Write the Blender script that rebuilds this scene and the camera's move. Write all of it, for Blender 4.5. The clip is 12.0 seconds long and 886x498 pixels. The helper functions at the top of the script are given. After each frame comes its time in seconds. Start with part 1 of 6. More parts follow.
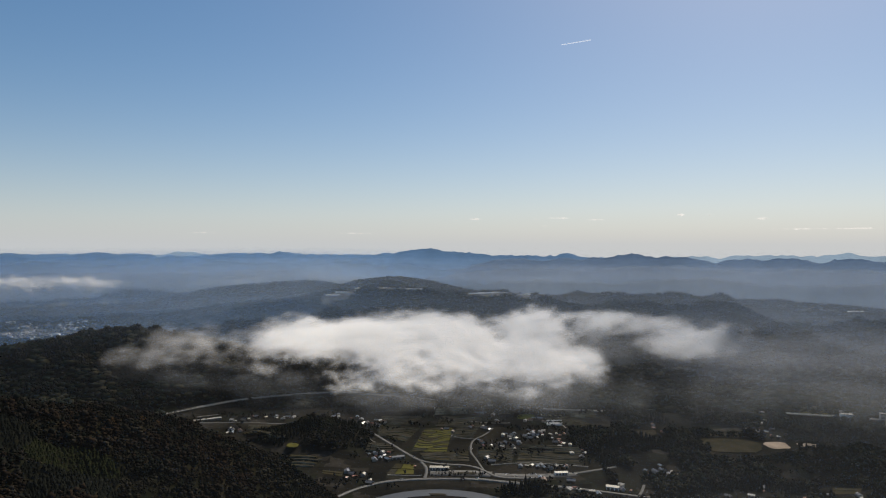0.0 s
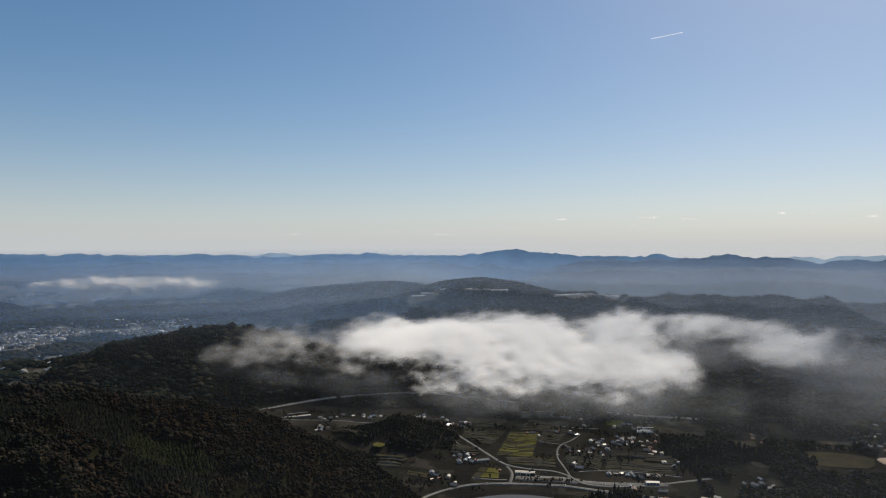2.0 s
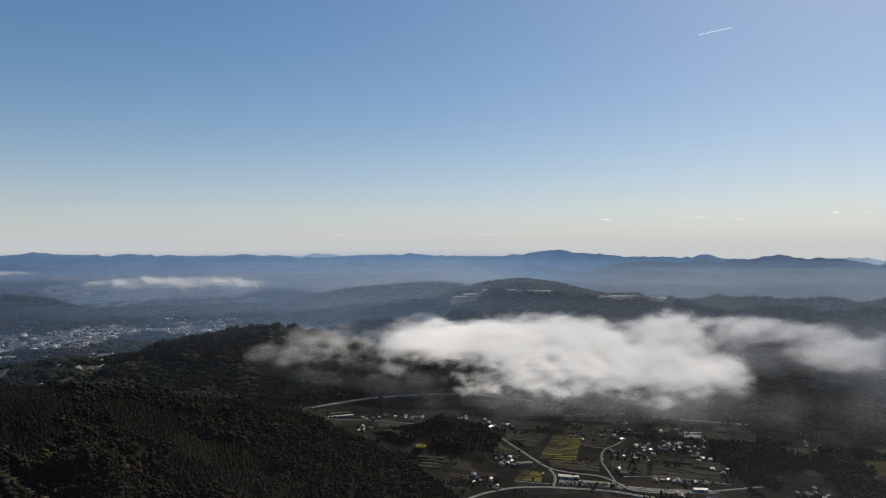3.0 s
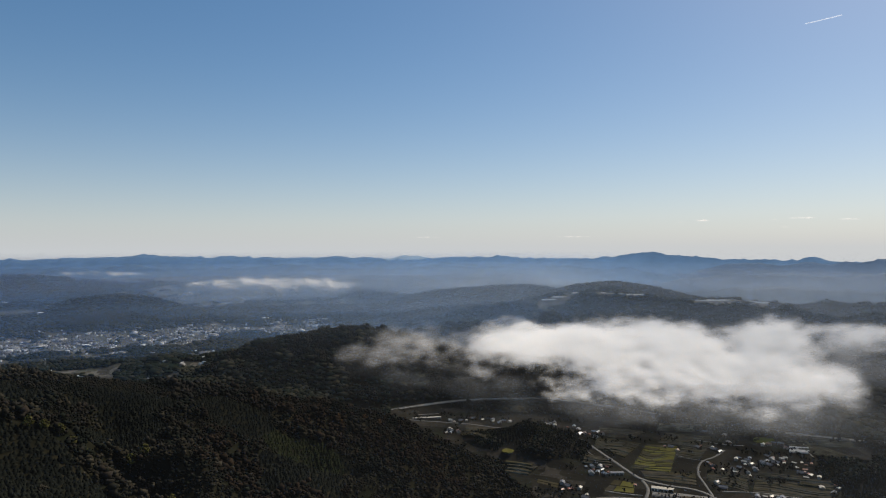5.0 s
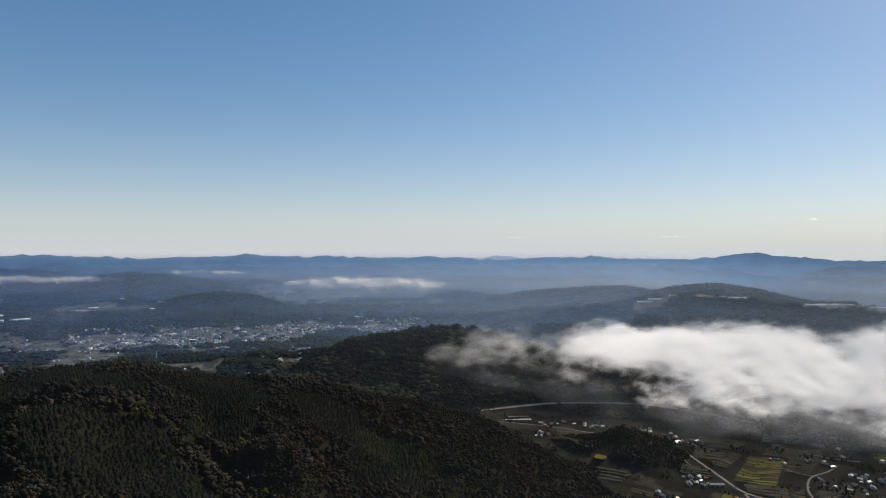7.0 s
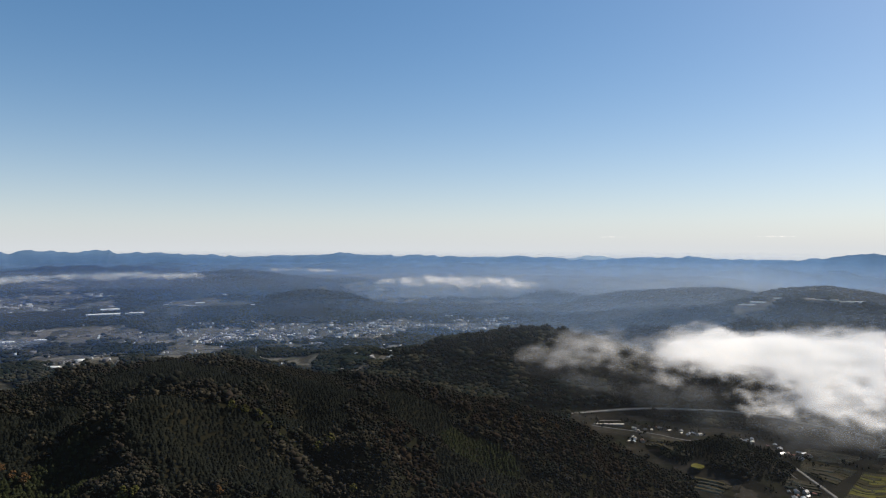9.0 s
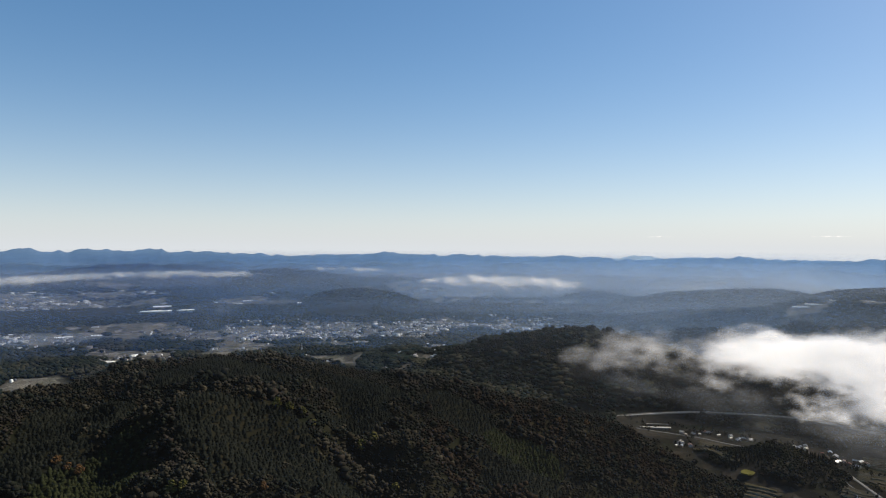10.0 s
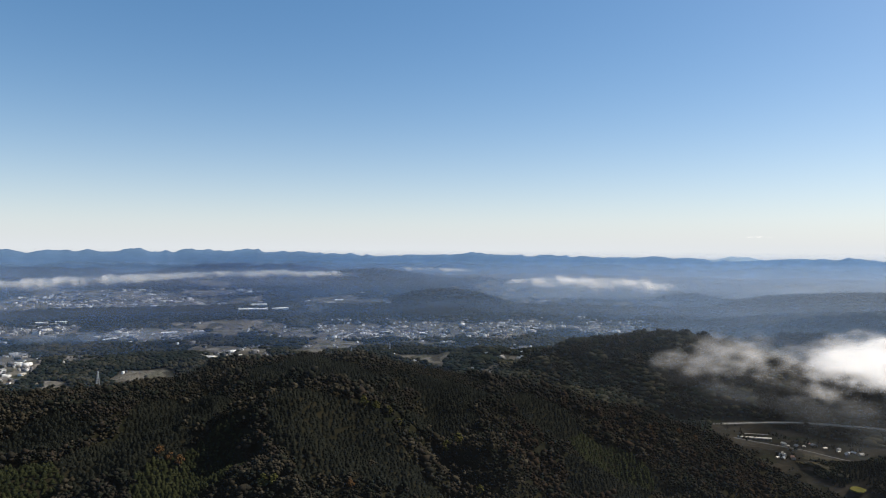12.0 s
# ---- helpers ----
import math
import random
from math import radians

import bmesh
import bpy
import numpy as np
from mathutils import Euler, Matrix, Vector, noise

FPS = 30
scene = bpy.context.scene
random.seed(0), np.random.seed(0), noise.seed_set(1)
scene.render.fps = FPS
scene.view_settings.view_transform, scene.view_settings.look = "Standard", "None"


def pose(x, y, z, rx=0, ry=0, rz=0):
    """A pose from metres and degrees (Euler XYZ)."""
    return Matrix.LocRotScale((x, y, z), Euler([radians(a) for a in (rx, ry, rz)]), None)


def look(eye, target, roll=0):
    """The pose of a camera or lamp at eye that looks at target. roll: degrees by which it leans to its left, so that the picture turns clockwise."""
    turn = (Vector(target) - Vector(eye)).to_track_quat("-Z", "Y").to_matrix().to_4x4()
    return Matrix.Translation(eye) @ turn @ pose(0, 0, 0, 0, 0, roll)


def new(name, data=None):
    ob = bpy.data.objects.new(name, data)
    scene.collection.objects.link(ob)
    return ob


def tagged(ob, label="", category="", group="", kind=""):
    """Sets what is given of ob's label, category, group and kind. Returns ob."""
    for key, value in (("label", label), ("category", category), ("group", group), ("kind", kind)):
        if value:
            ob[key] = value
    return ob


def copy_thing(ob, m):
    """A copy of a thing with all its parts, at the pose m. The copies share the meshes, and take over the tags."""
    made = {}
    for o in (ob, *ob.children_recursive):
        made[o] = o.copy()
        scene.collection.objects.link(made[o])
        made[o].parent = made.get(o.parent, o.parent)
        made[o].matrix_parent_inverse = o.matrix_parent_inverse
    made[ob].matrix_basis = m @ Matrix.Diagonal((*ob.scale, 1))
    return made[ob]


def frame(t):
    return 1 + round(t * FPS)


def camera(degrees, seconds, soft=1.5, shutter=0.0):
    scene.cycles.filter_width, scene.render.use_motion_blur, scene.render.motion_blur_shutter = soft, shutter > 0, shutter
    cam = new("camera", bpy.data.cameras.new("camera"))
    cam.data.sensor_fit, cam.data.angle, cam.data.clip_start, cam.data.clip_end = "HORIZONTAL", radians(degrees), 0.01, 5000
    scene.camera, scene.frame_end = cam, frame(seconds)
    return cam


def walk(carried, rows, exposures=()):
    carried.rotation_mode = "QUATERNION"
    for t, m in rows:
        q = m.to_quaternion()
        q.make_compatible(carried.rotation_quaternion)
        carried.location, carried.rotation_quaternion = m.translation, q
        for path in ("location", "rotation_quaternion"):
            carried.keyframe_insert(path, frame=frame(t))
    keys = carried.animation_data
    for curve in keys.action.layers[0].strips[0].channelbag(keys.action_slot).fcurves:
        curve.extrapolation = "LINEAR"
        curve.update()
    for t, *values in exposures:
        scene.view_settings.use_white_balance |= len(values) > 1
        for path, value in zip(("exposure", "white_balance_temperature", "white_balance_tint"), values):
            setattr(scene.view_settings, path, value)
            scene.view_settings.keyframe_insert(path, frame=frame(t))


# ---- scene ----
cam = camera(65.36, 12.0, soft=1.1)
PATH = [
    (0.0, (0.00, 0.00, 400.62), (-0.00, 999.98, 393.69), 0.048),
    (0.5, (0.38, 2.10, 401.05), (-20.86, 1001.86, 394.49), 0.001),
    (1.0, (0.75, 5.01, 401.44), (-52.75, 1003.56, 394.83), -0.067),
    (1.5, (1.12, 8.01, 401.79), (-93.41, 1003.51, 395.10), -0.117),
    (2.0, (1.50, 11.05, 402.11), (-122.10, 1003.36, 396.08), -0.134),
    (2.5, (1.50, 14.07, 402.39), (-152.25, 1002.17, 396.84), -0.175),
    (3.0, (1.50, 17.05, 402.65), (-182.85, 999.90, 397.54), -0.161),
    (5.0, (1.50, 27.81, 403.47), (-306.63, 979.15, 401.58), -0.177),
    (5.5, (1.50, 30.09, 403.63), (-337.80, 970.76, 402.34), -0.189),
    (6.0, (1.50, 32.17, 403.79), (-369.76, 960.70, 402.56), -0.150),
    (6.5, (1.50, 34.06, 403.94), (-400.24, 949.81, 402.42), -0.079),
    (7.0, (1.50, 35.75, 404.08), (-429.24, 938.22, 402.62), -0.096),
    (9.0, (1.50, 40.66, 404.69), (-543.44, 879.13, 402.14), 0.109),
    (9.5, (1.50, 41.52, 404.86), (-569.67, 862.34, 401.97), 0.148),
    (10.0, (1.50, 42.28, 405.05), (-595.68, 844.37, 401.53), 0.246),
    (10.5, (1.50, 42.97, 405.26), (-620.28, 826.15, 401.77), 0.268),
    (11.0, (1.50, 43.64, 405.48), (-645.23, 806.35, 401.84), 0.279),
    (11.5, (1.50, 44.33, 405.74), (-669.15, 786.10, 402.01), 0.293),
    (12.0, (1.50, 45.10, 406.01), (-691.98, 765.56, 402.38), 0.310),
]
walk(cam, [(t, look(eye, target, roll)) for t, eye, target, roll in PATH],
     exposures=((0.0, 0.19, 6950, 10), (6.0, 0.30, 6900, 10), (12.0, 0.68, 6850, 10)))


# ---------------------------------------------------------------- light
SUN_AZ, SUN_EL = 28.0, 42.0          # degrees to the right of +y, and above the horizon
world = bpy.data.worlds.new("sky")
scene.world = world
world.use_nodes = True
wn = world.node_tree
sky = wn.nodes.new("ShaderNodeTexSky")
sky.sky_type, sky.sun_disc = 'NISHITA', False
sky.sun_elevation, sky.sun_rotation = radians(SUN_EL), radians(SUN_AZ)
sky.altitude, sky.air_density, sky.dust_density, sky.ozone_density = 2400, 1.0, 4.0, 2.5
wn.nodes["Background"].inputs["Strength"].default_value = 0.15
soften, tone = wn.nodes.new("ShaderNodeGamma"), wn.nodes.new("ShaderNodeHueSaturation")
soften.inputs["Gamma"].default_value, tone.inputs["Saturation"].default_value = 0.75, 1.42
tone.inputs["Value"].default_value, tone.inputs["Hue"].default_value = 0.855, 0.499
wn.links.new(sky.outputs[0], soften.inputs[0])
wn.links.new(soften.outputs[0], tone.inputs["Color"])
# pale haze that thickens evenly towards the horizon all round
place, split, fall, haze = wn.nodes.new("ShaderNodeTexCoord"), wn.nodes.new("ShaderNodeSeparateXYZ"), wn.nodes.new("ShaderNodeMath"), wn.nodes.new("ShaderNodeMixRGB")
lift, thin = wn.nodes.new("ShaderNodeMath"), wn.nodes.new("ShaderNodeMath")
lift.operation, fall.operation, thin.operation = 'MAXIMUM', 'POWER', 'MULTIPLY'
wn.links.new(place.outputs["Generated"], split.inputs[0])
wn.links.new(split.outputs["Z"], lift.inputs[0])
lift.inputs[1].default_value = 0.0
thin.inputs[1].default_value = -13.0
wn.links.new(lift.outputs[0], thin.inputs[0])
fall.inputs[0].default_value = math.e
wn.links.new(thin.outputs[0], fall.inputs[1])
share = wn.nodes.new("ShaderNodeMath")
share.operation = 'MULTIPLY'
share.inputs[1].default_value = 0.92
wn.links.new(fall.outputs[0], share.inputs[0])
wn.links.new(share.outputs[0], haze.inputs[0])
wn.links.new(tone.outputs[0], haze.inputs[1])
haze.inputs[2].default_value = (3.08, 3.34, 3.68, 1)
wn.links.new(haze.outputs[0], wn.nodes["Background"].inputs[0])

sun = new("sun", bpy.data.lights.new("sun", 'SUN'))
sun.data.energy, sun.data.angle, sun.data.color = 5.0, radians(0.53), (1.0, 0.93, 0.82)
_sa, _se = radians(SUN_AZ), radians(SUN_EL)
sun.matrix_world = look((900 * math.sin(_sa), 900 * math.cos(_sa), 1200), (900 * math.sin(_sa) - math.sin(_sa) * math.cos(_se), 900 * math.cos(_sa) - math.cos(_sa) * math.cos(_se), 1200 - math.sin(_se)))
scene.cycles.transparent_max_bounces = 96


# ---------------------------------------------------------------- small tools
def part(name, bm, material, parent, label=""):
    """One bmesh as one mesh object under a thing or a part."""
    me = bpy.data.meshes.new(name)
    bm.to_mesh(me)
    bm.free()
    me.materials.append(material)
    ob = new(name, me)
    ob.parent = parent
    if label:
        ob["label"] = label
    return ob


def thing(name, label, category, group=""):
    return tagged(new(name), label, category, group)


def sheet(name, verts, faces, material, smooth=False):
    """A mesh object from arrays."""
    me = bpy.data.meshes.new(name)
    verts, faces = np.asarray(verts, dtype=np.float32), np.asarray(faces, dtype=np.int32)
    k = faces.shape[1]
    me.vertices.add(len(verts))
    me.vertices.foreach_set("co", verts.ravel())
    me.loops.add(faces.size)
    me.loops.foreach_set("vertex_index", faces.ravel())
    me.polygons.add(len(faces))
    me.polygons.foreach_set("loop_start", np.arange(0, faces.size, k, dtype=np.int32))
    me.polygons.foreach_set("loop_total", np.full(len(faces), k, dtype=np.int32))
    if smooth:
        me.polygons.foreach_set("use_smooth", np.ones(len(faces), dtype=bool))
    me.update(calc_edges=True)
    me.validate()
    me.materials.append(material)
    return new(name, me)


def lattice_noise(x, y, seed):
    """Smooth value noise between 0 and 1."""
    xi, yi = np.floor(x).astype(np.int64), np.floor(y).astype(np.int64)
    fx, fy = x - xi, y - yi
    fx, fy = fx * fx * (3 - 2 * fx), fy * fy * (3 - 2 * fy)

    def h(a, b):
        v = np.sin(a * 127.1 + b * 311.7 + seed * 74.7) * 43758.5453
        return v - np.floor(v)
    return (h(xi, yi) * (1 - fx) + h(xi + 1, yi) * fx) * (1 - fy) + (h(xi, yi + 1) * (1 - fx) + h(xi + 1, yi + 1) * fx) * fy


def fbm(x, y, size, seed, octaves=4):
    """Fractal noise about -1 to 1 whose largest lumps are size metres across."""
    total, amp, norm = 0.0, 1.0, 0.0
    for k in range(octaves):
        total = total + amp * (2 * lattice_noise(x / size, y / size, seed + k) - 1)
        norm += amp
        amp *= 0.5
        size *= 0.5
    return total / norm * 1.6


# ---------------------------------------------------------------- the lie of the land
EYE_Z = 400.0
# crest lines: bearing in degrees, angle below the level of z = 400 in degrees
CREST_NEAR = [(-95, -9.0), (-80, -9.8), (-73, -10.1), (-67.5, -10.4), (-61.3, -9.7), (-56.4, -8.9), (-51.6, -8.5), (-45.4, -9.1), (-40.9, -9.7), (-37.3, -10.4), (-34.5, -10.8), (-30.8, -11.5), (-26.5, -12.1), (-22.2, -13.1), (-20, -13.8), (-17.6, -15.1), (-15, -16.4), (-13, -17.8), (-10.5, -19.2), (-8.6, -20.4), (-5, -24), (0, -30)]
CREST_MID = [(-60, -14), (-46, -12), (-42, -11.1), (-39, -10.2), (-35.3, -8.6), (-33, -7.65), (-30.9, -7.15), (-27.9, -6.9), (-24, -6.55), (-21.6, -7.0), (-17.5, -8.1), (-12, -9.6), (-7, -11.2), (0, -13)]
CREST_PLATEAU = [(-38, -8.5), (-30, -7.6), (-26.3, -7.0), (-23.5, -6.3), (-20.7, -5.75), (-17.5, -5.3), (-14.3, -4.75), (-11.8, -4.35), (-9, -3.85), (-6.3, -3.65), (-4, -3.6), (-1, -3.75), (2.2, -4.0), (7.5, -4.05), (12.3, -4.3), (18.8, -4.5), (26.8, -4.7), (33, -5.0), (45, -5.0), (70, -6)]
CREST_BEHIND = [(-40, -7), (-29, -6.2), (-26.8, -5.8), (-23.5, -4.6), (-21, -3.95), (-18.4, -3.5), (-15.8, -3.25), (-13.3, -3.05), (-11, -3.0), (-9.2, -3.2), (-7, -3.6), (-2, -4.6), (5, -5.5)]
CREST_KNOB = [(-14, -4.6), (-9, -3.5), (-6.7, -2.95), (-4, -2.7), (-1.1, -3.05), (0.8, -3.5), (5, -4.4)]
CREST_ISLE = [(-56, -7.22), (-50, -5.82), (-48.5, -4.82), (-46.3, -3.77), (-44.4, -3.47), (-42.6, -3.37), (-40.3, -3.72), (-38.9, -4.17), (-37, -4.92), (-34, -6.72)]
CREST_INNER = [(-60, -4), (-54, -2.5), (-51.8, -1.95), (-49, -1.75), (-46.3, -2.05), (-44, -2.4), (-41.2, -2.8), (-38, -4)]
CREST_MISTY = [(-31, -5.5), (-27.7, -4.4), (-26, -3.5), (-24.1, -3.2), (-21.9, -3.4), (-19.5, -4.1), (-17, -5.5)]
CREST_LOW = [(-95, -1.7), (-76, -1.6), (-72.9, -1.55), (-71.5, -1.7), (-69.6, -1.7), (-67.7, -2.0), (-65, -1.7), (-62.5, -1.35), (-60, -1.33), (-55.6, -1.45), (-53.8, -1.65), (-50, -2.4), (-44, -2.6)]
CREST_RIGHT = [(-12, -3.6), (-4.4, -3.1), (-1.1, -2.3), (2.2, -1.85), (4.5, -1.1), (6.8, -1.18), (10, -1.21), (12.7, -1.02), (15.8, -0.73), (18.8, -0.98), (21.3, -1.23), (24, -1.16), (26.8, -1.09), (28.2, -1.28), (30.4, -1.01), (32.7, -1.06), (45, -1.0), (70, -1.3)]
CREST_FAR = [(-95, -0.3), (-76, -0.27), (-72.3, -0.39), (-70, -0.3), (-68.7, -0.34), (-67.4, -0.2), (-65.8, -0.37), (-63.8, -0.23), (-61.7, -0.31), (-58.7, -0.17), (-57.4, -0.43), (-56, -0.38), (-53, -0.51), (-49.7, -0.63), (-46.5, -0.53), (-43.7, -0.56), (-41, -0.45), (-38, -0.53), (-35.4, -0.6), (-31.8, -0.71), (-28, -0.64), (-25.2, -0.72), (-22.4, -0.85), (-20.6, -0.84), (-19.2, -0.85), (-16, -0.7), (-14.4, -0.76), (-12.7, -0.55), (-11.3, -0.9), (-9.2, -0.77), (-6.7, -0.91), (-3.9, -0.68), (-2.3, -0.45), (-1, -0.4), (0.8, -0.63), (2.6, -0.72), (4, -0.9), (4.6, -0.78), (5.4, -0.95), (9.1, -0.87), (10.3, -0.66), (11.4, -0.95), (16, -1.3), (95, -1.5)]
CREST_PALE = [(-32, -1.0), (-30, -0.78), (-27.5, -0.64), (-26, -0.8), (-23.5, -0.95), (-22.3, -0.8), (-21.2, -0.55), (-20, -0.62), (-18.6, -0.95), (-5, -1.2), (15, -1.2), (18, -0.98), (20, -0.9), (26, -0.86), (29.5, -0.8), (30.6, -0.6), (31.6, -0.85), (34, -0.8), (45, -0.85), (60, -0.9)]
NEAR_R = [(-95, 720), (-52, 720), (-37, 800), (-22, 900), (-8, 960), (0, 980)]
FLOOR = [(0, 0), (2000, 0), (2600, 30), (3000, 75), (3500, 130), (4000, 190), (4300, 220), (4500, 230), (4750, 235), (5200, 235)]


def table(rows, at):
    return np.interp(at, [a for a, _ in rows], [b for _, b in rows])


def crest(az, r, rows, rc, s_near, s_far, w):
    zc = EYE_Z + rc * np.tan(np.radians(table(rows, az)))
    d = r - rc
    return zc - np.where(d < 0, s_near, s_far) * (np.sqrt(d * d + w * w) - w)


# wooded rises in the valley: centre, half axes, height
KNOLLS = [(-262, 1400, 95, 105, 30), (330, 1385, 70, 90, 10), (430, 1295, 80, 70, 9), (640, 1228, 180, 45, 12), (560, 1570, 170, 55, 12), (250, 1745, 150, 40, 12), (-60, 1680, 220, 40, 8)]
# the expressway's line and the level of its bed
EXPRESSWAY = [(-720, 1462), (-644, 1554), (-600, 1613), (-553, 1669), (-511, 1713), (-450, 1751), (-384, 1778), (-316, 1805), (-242, 1805), (-181, 1785), (-107, 1771), (-57, 1752), (8, 1727), (106, 1696), (201, 1673), (292, 1650), (425, 1638), (553, 1639), (662, 1628), (772, 1634), (875, 1602), (995, 1564), (1132, 1492)]
BED = [(-250, 12.0), (150, 3.0)]
# gullies that run down the near hill, and how deep they are
GULLIES = [([(-440, 490), (-395, 447), (-352, 420), (-318, 392), (-270, 340)], 22.0, 26.0), ([(-490, 310), (-446, 268), (-398, 272), (-350, 290), (-300, 290)], 9.0, 18.0), ([(-560, 330), (-520, 250), (-470, 190)], 10.0, 24.0), ([(-300, 640), (-330, 560), (-300, 480)], 10.0, 30.0), ([(-200, 720), (-240, 640), (-230, 560)], 10.0, 30.0)]


def to_line(x, y, line):
    """How far each place lies from a bent line."""
    best = np.full(np.shape(x), 1e9)
    for (ax, ay), (bx, by) in zip(line, line[1:]):
        dx, dy = bx - ax, by - ay
        u = np.clip(((x - ax) * dx + (y - ay) * dy) / (dx * dx + dy * dy), 0, 1)
        best = np.minimum(best, np.hypot(x - ax - u * dx, y - ay - u * dy))
    return best


def river_y(x):
    return np.maximum(1121 - 14.0 * ((x + 8) / 60.0) ** 2, 950)


def valley_floor(x, y):
    r, az = np.hypot(x, y), np.degrees(np.arctan2(x, y))
    left = 1 / (1 + np.exp((az + 26) / 3.0))
    rise = table(FLOOR, r)
    west = np.clip((4 - az) / 16.0, 0, 1)
    return np.minimum(rise, 45) + np.maximum(rise - 45, 0) * west * west * (3 - 2 * west) + left * 70 * np.clip(1 - (r - 2200) / 900, 0, 1)


def spine(x, y):
    """Sharp crests (1) and gullies (below 0) on the hills."""
    return 1 - 2.2 * np.abs(fbm(x, y, 170, 57, 3))


def height(x, y):
    """The ground's height."""
    x, y = np.asarray(x, dtype=float), np.asarray(y, dtype=float)
    r, az = np.hypot(x, y), np.degrees(np.arctan2(x, y))
    floor = valley_floor(x, y)
    big, mid, small = fbm(x, y, 420, 3), fbm(x, y, 130, 11), fbm(x, y, 40, 23, 2)
    ridge = spine(x, y)
    wide = 1 - 2.4 * np.abs(fbm(x, y, 430, 83, 3))
    rough = np.clip((r - 1750) / 900, 0, 1)
    west = np.clip((-24 - az) / 12, 0, 1) * np.clip((r - 980) / 350, 0, 1) * np.clip((2700 - r) / 700, 0, 1)
    hills = [floor + west * (13 * fbm(x, y, 330, 37) + 9 * ridge - 4) + rough * (9 * fbm(x, y, 380, 31) + 4 * mid) + (0.12 + 0.5 * rough) * small]
    nr = table(NEAR_R, az)
    for rows, rc, s1, s2, w, amp in ((CREST_NEAR, nr, 0.13, 0.62, 70, 2.1), (CREST_MID, 2000, 0.55, 0.45, 60, 1.2), (CREST_PLATEAU, 2900, 0.24, 0.35, 160, 1.5), (CREST_BEHIND, 3450, 0.3, 0.3, 110, 0.8),
                                     (CREST_KNOB, 3200, 0.3, 0.3, 80, 0.5), (CREST_ISLE, 3250, 0.35, 0.3, 60, 0.35), (CREST_INNER, 4050, 0.3, 0.3, 60, 0.3), (CREST_MISTY, 3700, 0.3, 0.3, 70, 0.3)):
        d = np.abs(r - rc)
        near = 0.04 + 0.96 * np.clip(np.maximum(d / 190, 0.4 * (az - 2) / 8 * (r > 1500)), 0, 1)
        h = crest(az, r, rows, rc, s1, s2, w) + amp * near * (13 * big + 6 * mid + 9 * ridge) + 0.8 * small
        h = h + np.where(r > 1650, amp * near * (13 + 5 * np.clip((az - 6) / 8, 0, 1)) * wide, 0)
        hills.append(np.maximum(h, -80))
    hills = np.array(hills)
    top = hills.max(axis=0)
    k = 7.0
    z = top + k * np.log(np.exp((hills - top) / k).sum(axis=0))
    for kx, ky, a, b, hh in KNOLLS:
        z = z + hh * np.exp(-(((x - kx) / a) ** 2 + ((y - ky) / b) ** 2) ** 1.5)
    near = (y > 1300) & (y < 1900)
    cut = np.where(near, np.exp(-(np.where(near, to_line(x, y, EXPRESSWAY), 1e4) / 24.0) ** 2), 0)
    z = z * (1 - cut) + table(BED, x) * cut
    close = np.hypot(x, y) < 1000
    for line, deep, wide in GULLIES:
        z = z - np.where(close, deep * np.exp(-(np.where(close, to_line(x, y, line), 1e4) / wide) ** 2), 0)
    # the river has cut a shallow bed
    return z - 5.5 * np.exp(-((y - river_y(x)) / 17.0) ** 4) * np.exp(-(x / 420.0) ** 6)


# film greenhouses on the plateau's rim
PLATEAU_FARMS = [(-215, 2840), (-195, 2852), (-150, 2850), (-120, 2862), (-260, 2870), (-330, 2890), (-440, 2800), (-400, 2815), (140, 2860), (180, 2865), (225, 2860), (300, 2870), (330, 2872), (-70, 2860), (1470, 2740), (1500, 2700), (1540, 2640), (1560, 2620)]
# open places in the wooded east of the valley: centre and half axes
GLADES = [(578, 1372, 72, 58), (668, 1374, 38, 40), (728, 1378, 34, 26), (655, 1116, 44, 26), (428, 1450, 42, 52), (425, 1665, 46, 50), (885, 1660, 56, 60), (605, 1472, 56, 36), (382, 1195, 46, 38), (705, 1532, 36, 30), (692, 1455, 40, 40), (460, 1495, 28, 34), (925, 1585, 66, 46), (985, 1520, 55, 80), (725, 1208, 24, 24), (290, 1110, 60, 40), (320, 1560, 60, 100), (480, 1095, 60, 20), (610, 1090, 60, 20)]


def wooded(x, y):
    """Whether woods stand on a place of the valley and basin."""
    r = np.hypot(x, y)
    n = fbm(x, y, 260, 71, 4)
    behind = (y > np.interp(x, [q[0] for q in EXPRESSWAY], [q[1] for q in EXPRESSWAY]) + 12) & (x > -640)
    far = ((r > 1780) & (n > -0.12)) | behind
    near = (x > 285) & (r > 1130) & (r < 1800) & (n > -0.9)
    for cx, cy, a, b in GLADES:
        near &= ((x - cx) / a) ** 2 + ((y - cy) / b) ** 2 > 1
    for cx, cy, a, b in ((-262, 1400, 112, 118), (330, 1385, 72, 95), (430, 1295, 85, 75), (640, 1228, 195, 52), (560, 1570, 190, 55), (128, 1108, 40, 18), (-60, 1700, 260, 40), (-400, 1700, 150, 30), (250, 1640, 200, 26), (640, 1600, 300, 22), (-330, 1250, 60, 60), (480, 1170, 70, 45), (800, 1420, 90, 70), (400, 1150, 60, 25), (850, 1280, 110, 60), (-600, 1420, 70, 60), (140, 1116, 46, 18), (255, 1076, 80, 18), (-275, 1150, 55, 45)):
        near |= ((x - cx) / a) ** 2 + ((y - cy) / b) ** 2 < 1 + 0.35 * n
    return far | near


